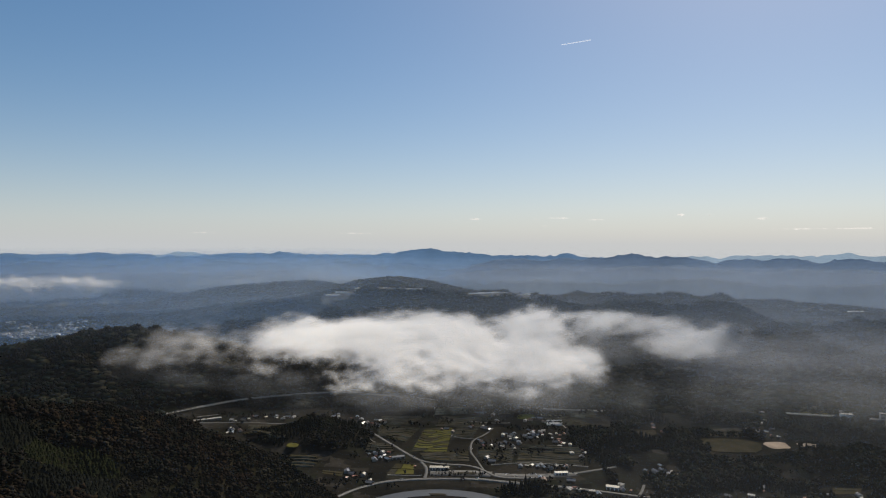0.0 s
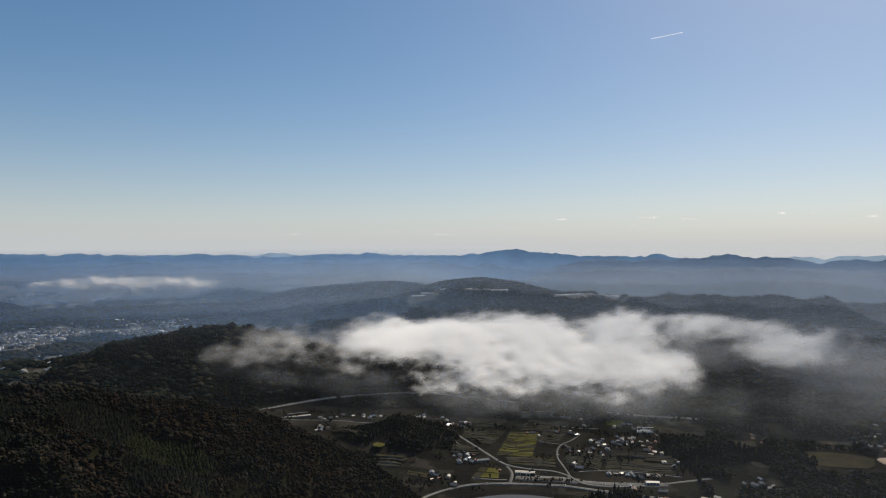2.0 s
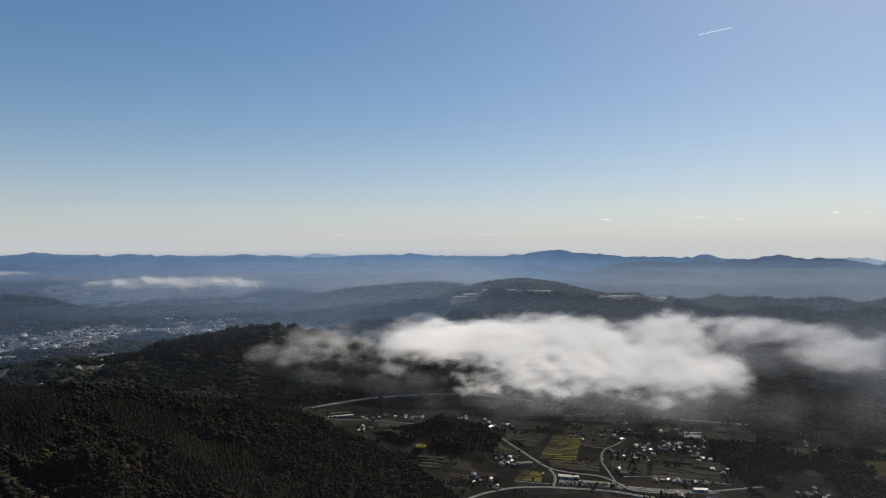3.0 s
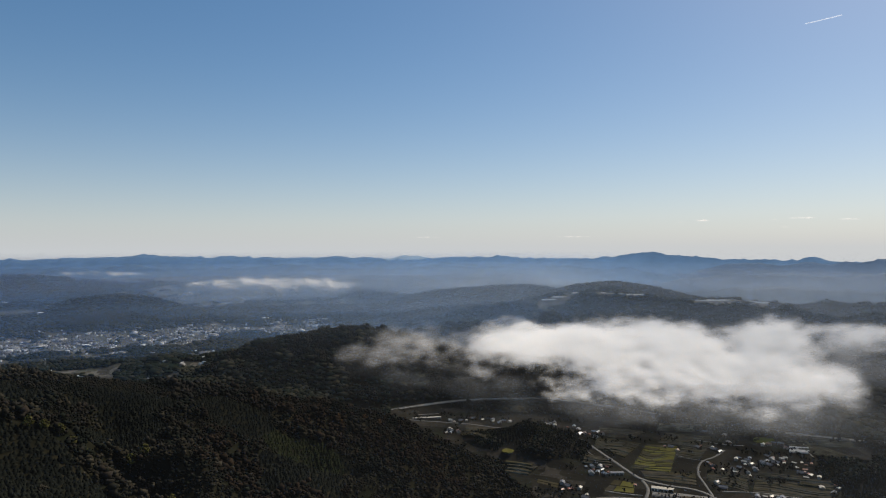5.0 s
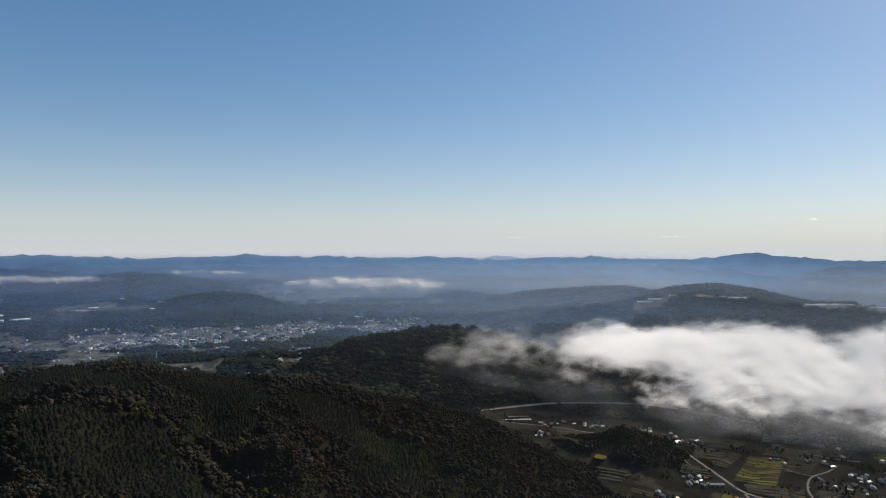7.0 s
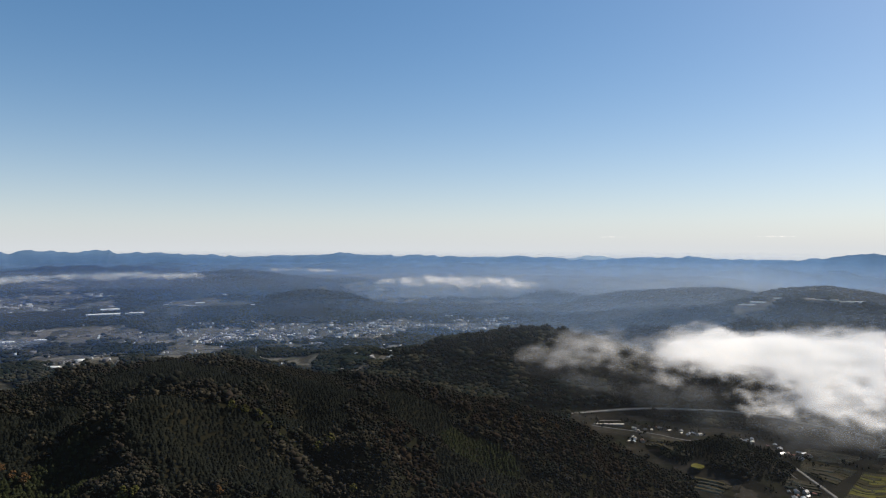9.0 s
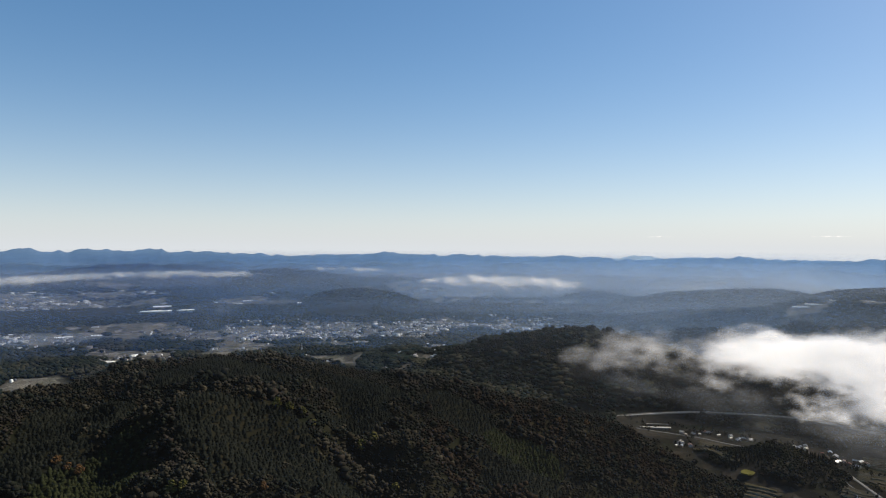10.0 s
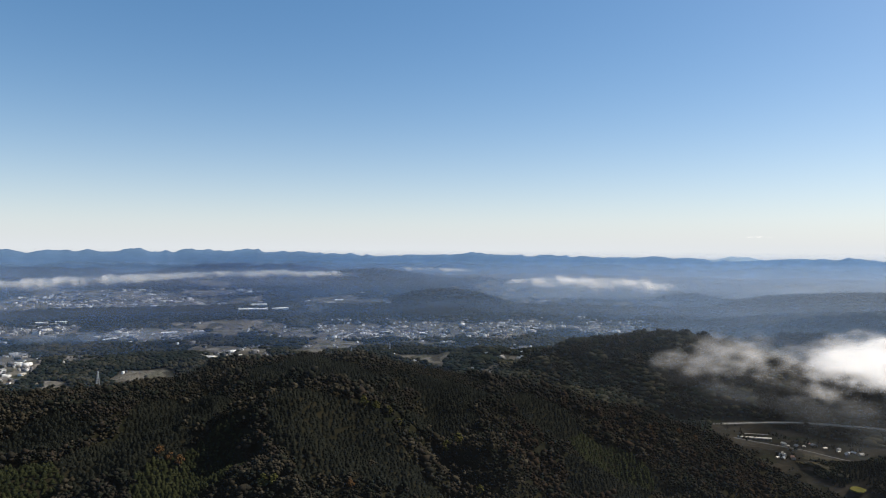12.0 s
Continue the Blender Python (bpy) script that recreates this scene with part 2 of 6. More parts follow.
# open ground of the basin, towns and fields: bearing, distance, half widths of both, buildings
BASIN_OPEN = [(-69.6, 3560, 7.5, 330, 420), (-74.8, 3000, 4.2, 330, 260), (-74.6, 2150, 1.7, 330, 60), (-66.2, 2740, 3.2, 150, 60), (-61.1, 3760, 3.6, 110, 70), (-57.5, 3130, 2.5, 55, 0), (-60.4, 2190, 2.6, 70, 14), (-52.1, 3500, 2.2, 110, 30), (-46.1, 3430, 3.8, 170, 80), (-50.6, 2740, 3.4, 260, 130), (-45.2, 2790, 3.6, 270, 110), (-38.8, 2820, 3.9, 290, 130), (-31.4, 2900, 5.8, 190, 130), (-38.2, 2150, 2.0, 36, 8), (-39.8, 1950, 1.1, 50, 14), (-36.5, 2310, 1.1, 70, 2), (-35.6, 3780, 5.5, 300, 40), (-65.6, 1950, 2.6, 110, 1), (-43.5, 2400, 1.8, 30, 6)]


def basin_open(x, y):
    """Above 0 on the open ground of the basin, about 1 at the middle of a clearing."""
    r, az = np.hypot(x, y), np.degrees(np.arctan2(x, y))
    wobble = 0.55 * fbm(x, y, 240, 207, 4)
    best = np.full(np.shape(r), -1.0)
    for a, d, wa, wd, _ in BASIN_OPEN:
        best = np.maximum(best, 1 - ((az - a) / wa) ** 2 - ((r - d) / wd) ** 2)
    glade = 1.8 * (fbm(x, y, 190, 223, 3) - 0.36 + 0.2 * np.clip((r - 2300) / 500, 0, 1)) * np.clip((r - 1500) / 500, 0, 1)
    return np.maximum(best + wobble, glade)


def open_land(x, y):
    """1 on the valley and basin floor, 0 on the wooded hills."""
    h = height(x, y) - valley_floor(x, y)
    r, az = np.hypot(x, y), np.degrees(np.arctan2(x, y))
    basin = np.clip(np.maximum((r - 1850) / 200, (-27 - az) / 3), 0, 1)
    farm = np.zeros(np.shape(r))
    for fx, fy in PLATEAU_FARMS:
        farm = np.maximum(farm, np.clip(2.4 - 2 * np.hypot((x - fx) / 55, (y - fy + 30) / 75), 0, 1))
    return np.maximum(farm, np.clip(2.6 - h / 14.0, 0, 1) * (1 - basin * (1 - np.clip(basin_open(x, y) * 3, 0, 1) * np.clip(2.0 - h / 14.0, 0, 1))))


# ---------------------------------------------------------------- materials
def material(name):
    m = bpy.data.materials.new(name)
    m.use_nodes = True
    return m, m.node_tree.nodes, m.node_tree.links, m.node_tree.nodes["Principled BSDF"]


def ramp(nodes, stops):
    n = nodes.new("ShaderNodeValToRGB")
    e = n.color_ramp.elements
    while len(e) < len(stops):
        e.new(0.5)
    for k, (p, c) in zip(e, stops):
        k.position, k.color = p, (*c, 1)
    return n


def surface(name, stops, size, rough=0.8, detail=4, bump=0.0, metal=0.0, island=0.0, spec=0.25):
    """A material whose colour wanders between the stops by noise of the given size in metres."""
    m, nodes, links, p = material(name)
    geo = nodes.new("ShaderNodeNewGeometry")
    nz = nodes.new("ShaderNodeTexNoise")
    nz.inputs["Scale"].default_value, nz.inputs["Detail"].default_value = 1.0 / size, detail
    links.new(geo.outputs["Position"], nz.inputs["Vector"])
    fac = nz.outputs["Fac"]
    if island:
        mx = nodes.new("ShaderNodeMath")
        mx.operation = 'MULTIPLY_ADD'
        sub = nodes.new("ShaderNodeMath")
        sub.operation = 'SUBTRACT'
        links.new(geo.outputs["Random Per Island"], sub.inputs[0])
        sub.inputs[1].default_value = 0.5
        links.new(sub.outputs[0], mx.inputs[0])
        mx.inputs[1].default_value = island
        links.new(nz.outputs["Fac"], mx.inputs[2])
        fac = mx.outputs[0]
    cr = ramp(nodes, stops)
    links.new(fac, cr.inputs[0])
    links.new(cr.outputs[0], p.inputs["Base Color"])
    p.inputs["Roughness"].default_value, p.inputs["Metallic"].default_value = rough, metal
    p.inputs["Specular IOR Level"].default_value = spec
    if bump:
        b = nodes.new("ShaderNodeBump")
        b.inputs["Strength"].default_value, b.inputs["Distance"].default_value = 0.6, bump
        links.new(nz.outputs["Fac"], b.inputs["Height"])
        links.new(b.outputs[0], p.inputs["Normal"])
    return m


LEAF = [(0.22, (0.0068, 0.0087, 0.0071)), (0.40, (0.0098, 0.0119, 0.0086)), (0.52, (0.0134, 0.0132, 0.0107)), (0.64, (0.0176, 0.0156, 0.0127)), (0.80, (0.0231, 0.0182, 0.0141))]
LEAF_NEAR = surface("autumn_leaves", LEAF, 45, 0.8, 5, island=0.35, spec=0.0)
LEAF_BRIGHT = surface("pale_crowns", [(0.3, (0.0156, 0.0137, 0.0094)), (0.55, (0.0251, 0.0220, 0.0156)), (0.75, (0.0336, 0.0303, 0.0220))], 40, 0.8, 3, island=0.5, spec=0.0)
NEEDLE = surface("cedar_needles", [(0.3, (0.0049, 0.0060, 0.0052)), (0.5, (0.0072, 0.0085, 0.0067)), (0.7, (0.0113, 0.0123, 0.0093))], 45, 0.8, 3, island=0.5, spec=0.0)
NEEDLE_YOUNG = surface("young_cedar_needles", [(0.3, (0.0087, 0.0108, 0.0053)), (0.5, (0.0127, 0.0153, 0.0072)), (0.7, (0.0184, 0.0207, 0.0096))], 45, 0.8, 3, island=0.5, spec=0.0)
RUSSET = surface("russet_leaves", [(0.3, (0.0114, 0.0091, 0.0069)), (0.55, (0.0171, 0.0128, 0.0092)), (0.75, (0.0237, 0.0163, 0.0108))], 30, 0.8, 3, island=0.5, spec=0.0)
LEAF_FAR = surface("distant_leaves", [(0.25, (0.0065, 0.0109, 0.0078)), (0.5, (0.0136, 0.0161, 0.0110)), (0.75, (0.0367, 0.0333, 0.0213))], 150, 0.85, 4, island=0.45, spec=0.0)
YELLOW_LEAF = surface("yellow_leaves", [(0.3, (0.036, 0.037, 0.011)), (0.7, (0.070, 0.063, 0.020))], 6, 0.8, 3, island=0.6, spec=0.0)
ORANGE_LEAF = surface("orange_leaves", [(0.3, (0.044, 0.026, 0.012)), (0.7, (0.080, 0.044, 0.020))], 6, 0.8, 3, island=0.6, spec=0.0)
BARK = surface("bark", [(0.3, (0.05, 0.04, 0.03)), (0.7, (0.09, 0.075, 0.06))], 0.6, 0.9)
ASPHALT = surface("asphalt", [(0.3, (0.0540, 0.0533, 0.0511)), (0.7, (0.0864, 0.0850, 0.0806))], 9, 0.85, 5)
CONCRETE = surface("concrete", [(0.3, (0.1877, 0.1790, 0.1616)), (0.7, (0.2815, 0.2666, 0.2423))], 7, 0.75, 5)
SAND = surface("sandy_earth", [(0.3, (0.24, 0.18, 0.13)), (0.7, (0.38, 0.31, 0.24))], 25, 0.9, 6, spec=0.0)
PADDY = surface("ripe_paddy", [(0.3, (0.0473, 0.0448, 0.0130)), (0.6, (0.0788, 0.0736, 0.0214)), (0.8, (0.0882, 0.0640, 0.0306))], 22, 0.9, 6, spec=0.0)
LIME = surface("lime_green_crop", [(0.3, (0.0529, 0.0605, 0.0097)), (0.7, (0.0907, 0.0983, 0.0170))], 15, 0.9, 6, spec=0.0)
STUBBLE = surface("stubble", [(0.3, (0.0257, 0.0234, 0.0175)), (0.55, (0.0392, 0.0351, 0.0259)), (0.8, (0.0607, 0.0527, 0.0379))], 18, 0.9, 6, spec=0.0)
TURF = surface("dull_turf", [(0.3, (0.0237, 0.0222, 0.0129)), (0.55, (0.0379, 0.0326, 0.0187)), (0.8, (0.0501, 0.0409, 0.0291))], 30, 0.9, 6, spec=0.0)
PLASTER = surface("pale_plaster", [(0.3, (0.2730, 0.2450, 0.2024)), (0.7, (0.4200, 0.3800, 0.3220))], 3, 0.8)
WHITE = surface("white_paint", [(0.3, (0.70, 0.70, 0.69)), (0.7, (0.82, 0.82, 0.80))], 4, 0.5)
TIMBER = surface("brown_boards", [(0.3, (0.10, 0.07, 0.045)), (0.7, (0.17, 0.12, 0.08))], 1.5, 0.8)
TILE_GREY = surface("grey_roof_tiles", [(0.3, (0.07, 0.072, 0.078)), (0.7, (0.14, 0.142, 0.15))], 1.2, 0.32, 5, 0.05)
TILE_BROWN = surface("brown_roof_tiles", [(0.3, (0.10, 0.055, 0.035)), (0.7, (0.17, 0.10, 0.07))], 1.2, 0.38, 5, 0.05)
METAL_BLUE = surface("blue_sheet_roof", [(0.3, (0.09, 0.11, 0.135)), (0.7, (0.14, 0.165, 0.19))], 3, 0.4)
METAL_WHITE = surface("pale_sheet_roof", [(0.3, (0.3360, 0.3021, 0.2477)), (0.7, (0.4440, 0.4047, 0.3406))], 3, 0.35)
METAL_RUST = surface("rusty_red_roof", [(0.3, (0.16, 0.06, 0.04)), (0.7, (0.24, 0.10, 0.07))], 3, 0.5)
FILM = surface("greenhouse_film", [(0.3, (0.60, 0.58, 0.54)), (0.7, (0.78, 0.76, 0.72))], 4, 0.3)
PANE = surface("window_glass", [(0.4, (0.02, 0.025, 0.03)), (0.6, (0.05, 0.055, 0.06))], 2, 0.2)
RUBBER = surface("tyre_rubber", [(0.3, (0.02, 0.02, 0.02)), (0.7, (0.035, 0.035, 0.035))], 0.3, 0.9)
STEEL = surface("galvanised_steel", [(0.3, (0.35, 0.36, 0.37)), (0.7, (0.5, 0.5, 0.5))], 1, 0.45, metal=0.6)
TOWN = surface("far_roofs_and_walls", [(0.15, (0.0438, 0.0438, 0.0474)), (0.45, (0.0877, 0.0841, 0.0804)), (0.65, (0.1608, 0.1534, 0.1462)), (0.82, (0.2923, 0.2858, 0.2713)), (0.95, (0.5115, 0.5115, 0.5034))], 60, 0.6, 2, island=1.0)


def water_material():
    m, nodes, links, p = material("river_water")
    p.inputs["Base Color"].default_value = (0.05, 0.05, 0.045, 1)
    p.inputs["Roughness"].default_value = 0.3
    p.inputs["Specular IOR Level"].default_value = 0.3
    nz, b = nodes.new("ShaderNodeTexNoise"), nodes.new("ShaderNodeBump")
    geo = nodes.new("ShaderNodeNewGeometry")
    links.new(geo.outputs["Position"], nz.inputs["Vector"])
    nz.inputs["Scale"].default_value, nz.inputs["Detail"].default_value = 0.6, 4
    b.inputs["Strength"].default_value, b.inputs["Distance"].default_value = 0.35, 0.3
    links.new(nz.outputs["Fac"], b.inputs["Height"])
    links.new(b.outputs[0], p.inputs["Normal"])
    return m


def ground_material():
    """Leaf litter on the hills, a patchwork of plots on the valley floor."""
    m, nodes, links, p = material("ground_cover")
    geo, at = nodes.new("ShaderNodeNewGeometry"), nodes.new("ShaderNodeAttribute")
    at.attribute_name = "open_land"
    n1, n2, vor = nodes.new("ShaderNodeTexNoise"), nodes.new("ShaderNodeTexNoise"), nodes.new("ShaderNodeTexVoronoi")
    n1.inputs["Scale"].default_value, n1.inputs["Detail"].default_value = 1 / 70, 8
    n2.inputs["Scale"].default_value, n2.inputs["Detail"].default_value = 1 / 9, 6
    vor.inputs["Scale"].default_value, vor.distance = 1 / 38, 'CHEBYCHEV'
    for n in (n1, n2, vor):
        links.new(geo.outputs["Position"], n.inputs["Vector"])
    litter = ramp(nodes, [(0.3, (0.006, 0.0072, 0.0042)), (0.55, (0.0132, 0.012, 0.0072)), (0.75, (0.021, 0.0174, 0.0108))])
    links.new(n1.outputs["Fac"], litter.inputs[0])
    plots = ramp(nodes, [(0.0, (0.0078, 0.0076, 0.0063)), (0.25, (0.0117, 0.0110, 0.0088)), (0.5, (0.0157, 0.0145, 0.0117)), (0.7, (0.0112, 0.0126, 0.0078)), (0.85, (0.0209, 0.0186, 0.0146)), (1.0, (0.0275, 0.0246, 0.0207))])
    sep = nodes.new("ShaderNodeSeparateColor")
    links.new(vor.outputs["Color"], sep.inputs[0])
    links.new(sep.outputs[0], plots.inputs[0])
    # Basin plots: dry straw tones, made paler to hold the full sun there.
    dry = nodes.new("ShaderNodeAttribute")
    dry.attribute_name = "sunlit_dry_land"
    straw = ramp(nodes, [(0.0, (0.0312, 0.0307, 0.0248)), (0.3, (0.0686, 0.0640, 0.0537)), (0.55, (0.0998, 0.0947, 0.0812)), (0.7, (0.0343, 0.0371, 0.0248)), (1.0, (0.1498, 0.1376, 0.1204))])
    links.new(sep.outputs[1], straw.inputs[0])
    which = nodes.new("ShaderNodeMixRGB")
    links.new(dry.outputs["Fac"], which.inputs[0])
    links.new(plots.outputs[0], which.inputs[1])
    links.new(straw.outputs[0], which.inputs[2])
    grain = nodes.new("ShaderNodeMixRGB")
    grain.blend_type = 'OVERLAY'
    grain.inputs[0].default_value = 0.7
    links.new(which.outputs[0], grain.inputs[1])
    links.new(n2.outputs["Fac"], grain.inputs[2])
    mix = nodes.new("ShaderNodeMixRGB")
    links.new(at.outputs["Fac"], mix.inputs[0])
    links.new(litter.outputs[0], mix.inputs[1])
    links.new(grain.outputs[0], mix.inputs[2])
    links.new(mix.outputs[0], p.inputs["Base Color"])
    p.inputs["Roughness"].default_value, p.inputs["Specular IOR Level"].default_value = 0.95, 0.0
    return m


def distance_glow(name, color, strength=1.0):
    """Far ranges as a plain backdrop; the haze blue of the distance is emitted."""
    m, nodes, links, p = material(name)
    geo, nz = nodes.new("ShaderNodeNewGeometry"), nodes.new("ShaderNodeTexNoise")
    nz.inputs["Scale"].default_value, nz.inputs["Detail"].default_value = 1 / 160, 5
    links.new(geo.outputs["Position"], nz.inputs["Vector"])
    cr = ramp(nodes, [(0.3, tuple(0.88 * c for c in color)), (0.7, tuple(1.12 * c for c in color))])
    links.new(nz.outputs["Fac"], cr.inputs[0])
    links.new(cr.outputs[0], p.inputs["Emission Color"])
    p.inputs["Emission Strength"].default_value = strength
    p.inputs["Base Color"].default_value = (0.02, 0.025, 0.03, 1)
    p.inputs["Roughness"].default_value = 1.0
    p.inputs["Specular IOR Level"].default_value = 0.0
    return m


GROUND, WATER = ground_material(), water_material()


BANK = surface("dry_grass_bank", [(0.35, (0.0418, 0.0399, 0.0240)), (0.5, (0.1140, 0.1045, 0.0700)), (0.7, (0.2850, 0.2565, 0.1800))], 30, 0.9, 5, spec=0.0)


def mist(name, color, alpha, size, lo, hi, near=False, share=0.5):
    """Thin mist: mostly clear, with a light-scattering part that comes and goes by noise. near: thinned by the sheet's own density."""
    m, nodes, links, p = material(name)
    out = nodes["Material Output"]
    nodes.remove(p)
    geo = nodes.new("ShaderNodeNewGeometry")
    nz = nodes.new("ShaderNodeTexNoise")
    nz.inputs["Scale"].default_value, nz.inputs["Detail"].default_value = 1.0 / size, 5
    links.new(geo.outputs["Position"], nz.inputs["Vector"])
    mr = nodes.new("ShaderNodeMapRange")
    mr.interpolation_type = 'SMOOTHSTEP'
    mr.inputs[1].default_value, mr.inputs[2].default_value, mr.inputs[3].default_value, mr.inputs[4].default_value = lo, hi, 0.0, alpha
    links.new(nz.outputs["Fac"], mr.inputs[0])
    fac = mr.outputs[0]
    if near:
        m2 = nodes.new("ShaderNodeAttribute")
        m2.attribute_name = "veil_amount"
        mu = nodes.new("ShaderNodeMath")
        mu.operation = 'MULTIPLY'
        links.new(fac, mu.inputs[0])
        links.new(m2.outputs["Fac"], mu.inputs[1])
        fac = mu.outputs[0]
    clear, dif, tl = nodes.new("ShaderNodeBsdfTransparent"), nodes.new("ShaderNodeBsdfDiffuse"), nodes.new("ShaderNodeBsdfTranslucent")
    dif.inputs[0].default_value = tl.inputs[0].default_value = (*color, 1)
    half, mix = nodes.new("ShaderNodeMixShader"), nodes.new("ShaderNodeMixShader")
    half.inputs[0].default_value = share
    links.new(dif.outputs[0], half.inputs[1])
    links.new(tl.outputs[0], half.inputs[2])
    links.new(fac, mix.inputs[0])
    links.new(clear.outputs[0], mix.inputs[1])
    links.new(half.outputs[0], mix.inputs[2])
    links.new(mix.outputs[0], out.inputs["Surface"])
    return m


# ---------------------------------------------------------------- ground
def build_ground():
    azs = np.concatenate([np.arange(-180, -84, 4), np.arange(-84, 40, 0.28), np.arange(40, 180, 4)])
    rs = np.concatenate([np.linspace(0.5, 360, 13), np.geomspace(380, 1000, 110), np.linspace(1006, 1900, 130), np.geomspace(1910, 4720, 180)])
    a, r = np.meshgrid(np.radians(azs), rs)
    x, y = r * np.sin(a), r * np.cos(a)
    z = height(x, y)
    na, nr = len(azs), len(rs)
    i, j = np.meshgrid(np.arange(nr - 1), np.arange(na), indexing="ij")
    k = (j + 1) % na
    faces = np.stack([i * na + j, i * na + k, (i + 1) * na + k, (i + 1) * na + j], -1).reshape(-1, 4)[:, ::-1]
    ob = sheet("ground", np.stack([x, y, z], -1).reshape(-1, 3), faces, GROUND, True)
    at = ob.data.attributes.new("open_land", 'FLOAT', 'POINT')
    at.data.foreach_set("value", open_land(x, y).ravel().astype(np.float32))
    at = ob.data.attributes.new("sunlit_dry_land", 'FLOAT', 'POINT')
    at.data.foreach_set("value", np.clip(np.maximum((np.hypot(x, y) - 1800) / 500, (-28 - np.degrees(np.arctan2(x, y))) / 6), 0, 1).ravel().astype(np.float32))
    return tagged(ob, "brown and dark green hilly land with a valley floor", "ground", kind="structure")


build_ground()



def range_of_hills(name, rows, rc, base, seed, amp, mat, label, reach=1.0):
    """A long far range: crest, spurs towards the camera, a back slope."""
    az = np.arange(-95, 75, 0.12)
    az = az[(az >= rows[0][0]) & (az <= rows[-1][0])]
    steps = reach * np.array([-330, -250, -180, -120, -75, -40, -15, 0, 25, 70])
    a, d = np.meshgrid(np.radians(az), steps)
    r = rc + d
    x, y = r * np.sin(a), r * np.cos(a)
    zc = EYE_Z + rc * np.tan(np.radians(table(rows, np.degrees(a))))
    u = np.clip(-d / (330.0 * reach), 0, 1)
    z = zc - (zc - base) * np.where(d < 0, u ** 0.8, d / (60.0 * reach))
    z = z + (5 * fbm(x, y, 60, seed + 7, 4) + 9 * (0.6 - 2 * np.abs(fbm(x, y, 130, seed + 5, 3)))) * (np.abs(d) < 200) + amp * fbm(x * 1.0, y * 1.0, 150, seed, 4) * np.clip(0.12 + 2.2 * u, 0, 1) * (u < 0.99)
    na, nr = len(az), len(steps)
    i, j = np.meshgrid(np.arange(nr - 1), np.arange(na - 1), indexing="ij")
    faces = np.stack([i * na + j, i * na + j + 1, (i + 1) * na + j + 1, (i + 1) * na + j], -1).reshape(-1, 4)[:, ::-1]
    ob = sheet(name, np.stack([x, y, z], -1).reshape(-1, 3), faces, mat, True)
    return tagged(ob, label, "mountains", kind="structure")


CREST_TIER = [(-82, -1.6), (-78, -1.25), (-74, -1.4), (-70, -1.05), (-65, -1.45), (-62, -1.3), (-58, -1.5), (-55, -1.1), (-51, -1.5), (-48, -1.25), (-44.5, -1.5), (-42, -1.15), (-38, -1.6), (-36, -1.3), (-33, -1.55), (-30, -1.2), (-27, -1.6), (-25, -1.4), (-22, -1.75), (-19, -1.3), (-15, -1.6), (-13, -1.45), (-10.5, -1.75), (-8, -1.35), (-5, -1.7), (-3, -1.55), (0, -2.2), (3, -2.8)]
CREST_SPUR = [(-5, -3.3), (0, -2.6), (4, -2.15), (8, -1.95), (12, -2.1), (15, -1.8), (19, -1.7), (22, -1.95), (25, -2.1), (29, -1.75), (33, -1.9), (40, -1.8), (60, -2)]
CREST_FOOT = [(-3, -3.9), (2, -3.3), (6, -3.05), (10, -2.85), (14, -3.1), (17, -2.75), (21, -2.6), (24, -2.95), (28, -3.1), (33, -2.7), (40, -2.8), (60, -3)]
# The haze tint of each range is emitted, not lit by the sun.
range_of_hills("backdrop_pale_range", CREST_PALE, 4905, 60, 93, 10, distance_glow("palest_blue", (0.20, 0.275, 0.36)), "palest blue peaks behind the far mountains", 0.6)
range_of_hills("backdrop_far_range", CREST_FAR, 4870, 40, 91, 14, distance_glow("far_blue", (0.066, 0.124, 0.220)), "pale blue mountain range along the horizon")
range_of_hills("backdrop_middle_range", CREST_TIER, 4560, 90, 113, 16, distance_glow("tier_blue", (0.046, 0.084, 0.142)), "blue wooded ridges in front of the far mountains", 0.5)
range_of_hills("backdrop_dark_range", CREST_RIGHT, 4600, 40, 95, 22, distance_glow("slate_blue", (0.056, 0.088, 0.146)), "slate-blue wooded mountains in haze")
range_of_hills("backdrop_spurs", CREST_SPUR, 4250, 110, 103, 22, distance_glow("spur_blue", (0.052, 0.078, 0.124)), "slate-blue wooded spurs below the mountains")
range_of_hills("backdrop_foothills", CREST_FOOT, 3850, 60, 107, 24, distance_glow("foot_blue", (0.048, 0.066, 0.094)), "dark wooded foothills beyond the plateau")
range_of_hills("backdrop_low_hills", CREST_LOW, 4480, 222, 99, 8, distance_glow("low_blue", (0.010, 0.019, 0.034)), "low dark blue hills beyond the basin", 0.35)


# ---------------------------------------------------------------- woods
def ico(sub):
    bm = bmesh.new()
    bmesh.ops.create_icosphere(bm, subdivisions=sub, radius=1)
    v = np.array([q.co[:] for q in bm.verts])
    f = np.array([[q.index for q in p.verts] for p in bm.faces])
    bm.free()
    return v, f


OCTA_V = np.array([(1, 0, 0), (-1, 0, 0), (0, 1, 0), (0, -1, 0), (0, 0, 1), (0, 0, -1)], dtype=float)
OCTA_F = np.array([(0, 2, 4), (2, 1, 4), (1, 3, 4), (3, 0, 4), (2, 0, 5), (1, 2, 5), (3, 1, 5), (0, 3, 5)])


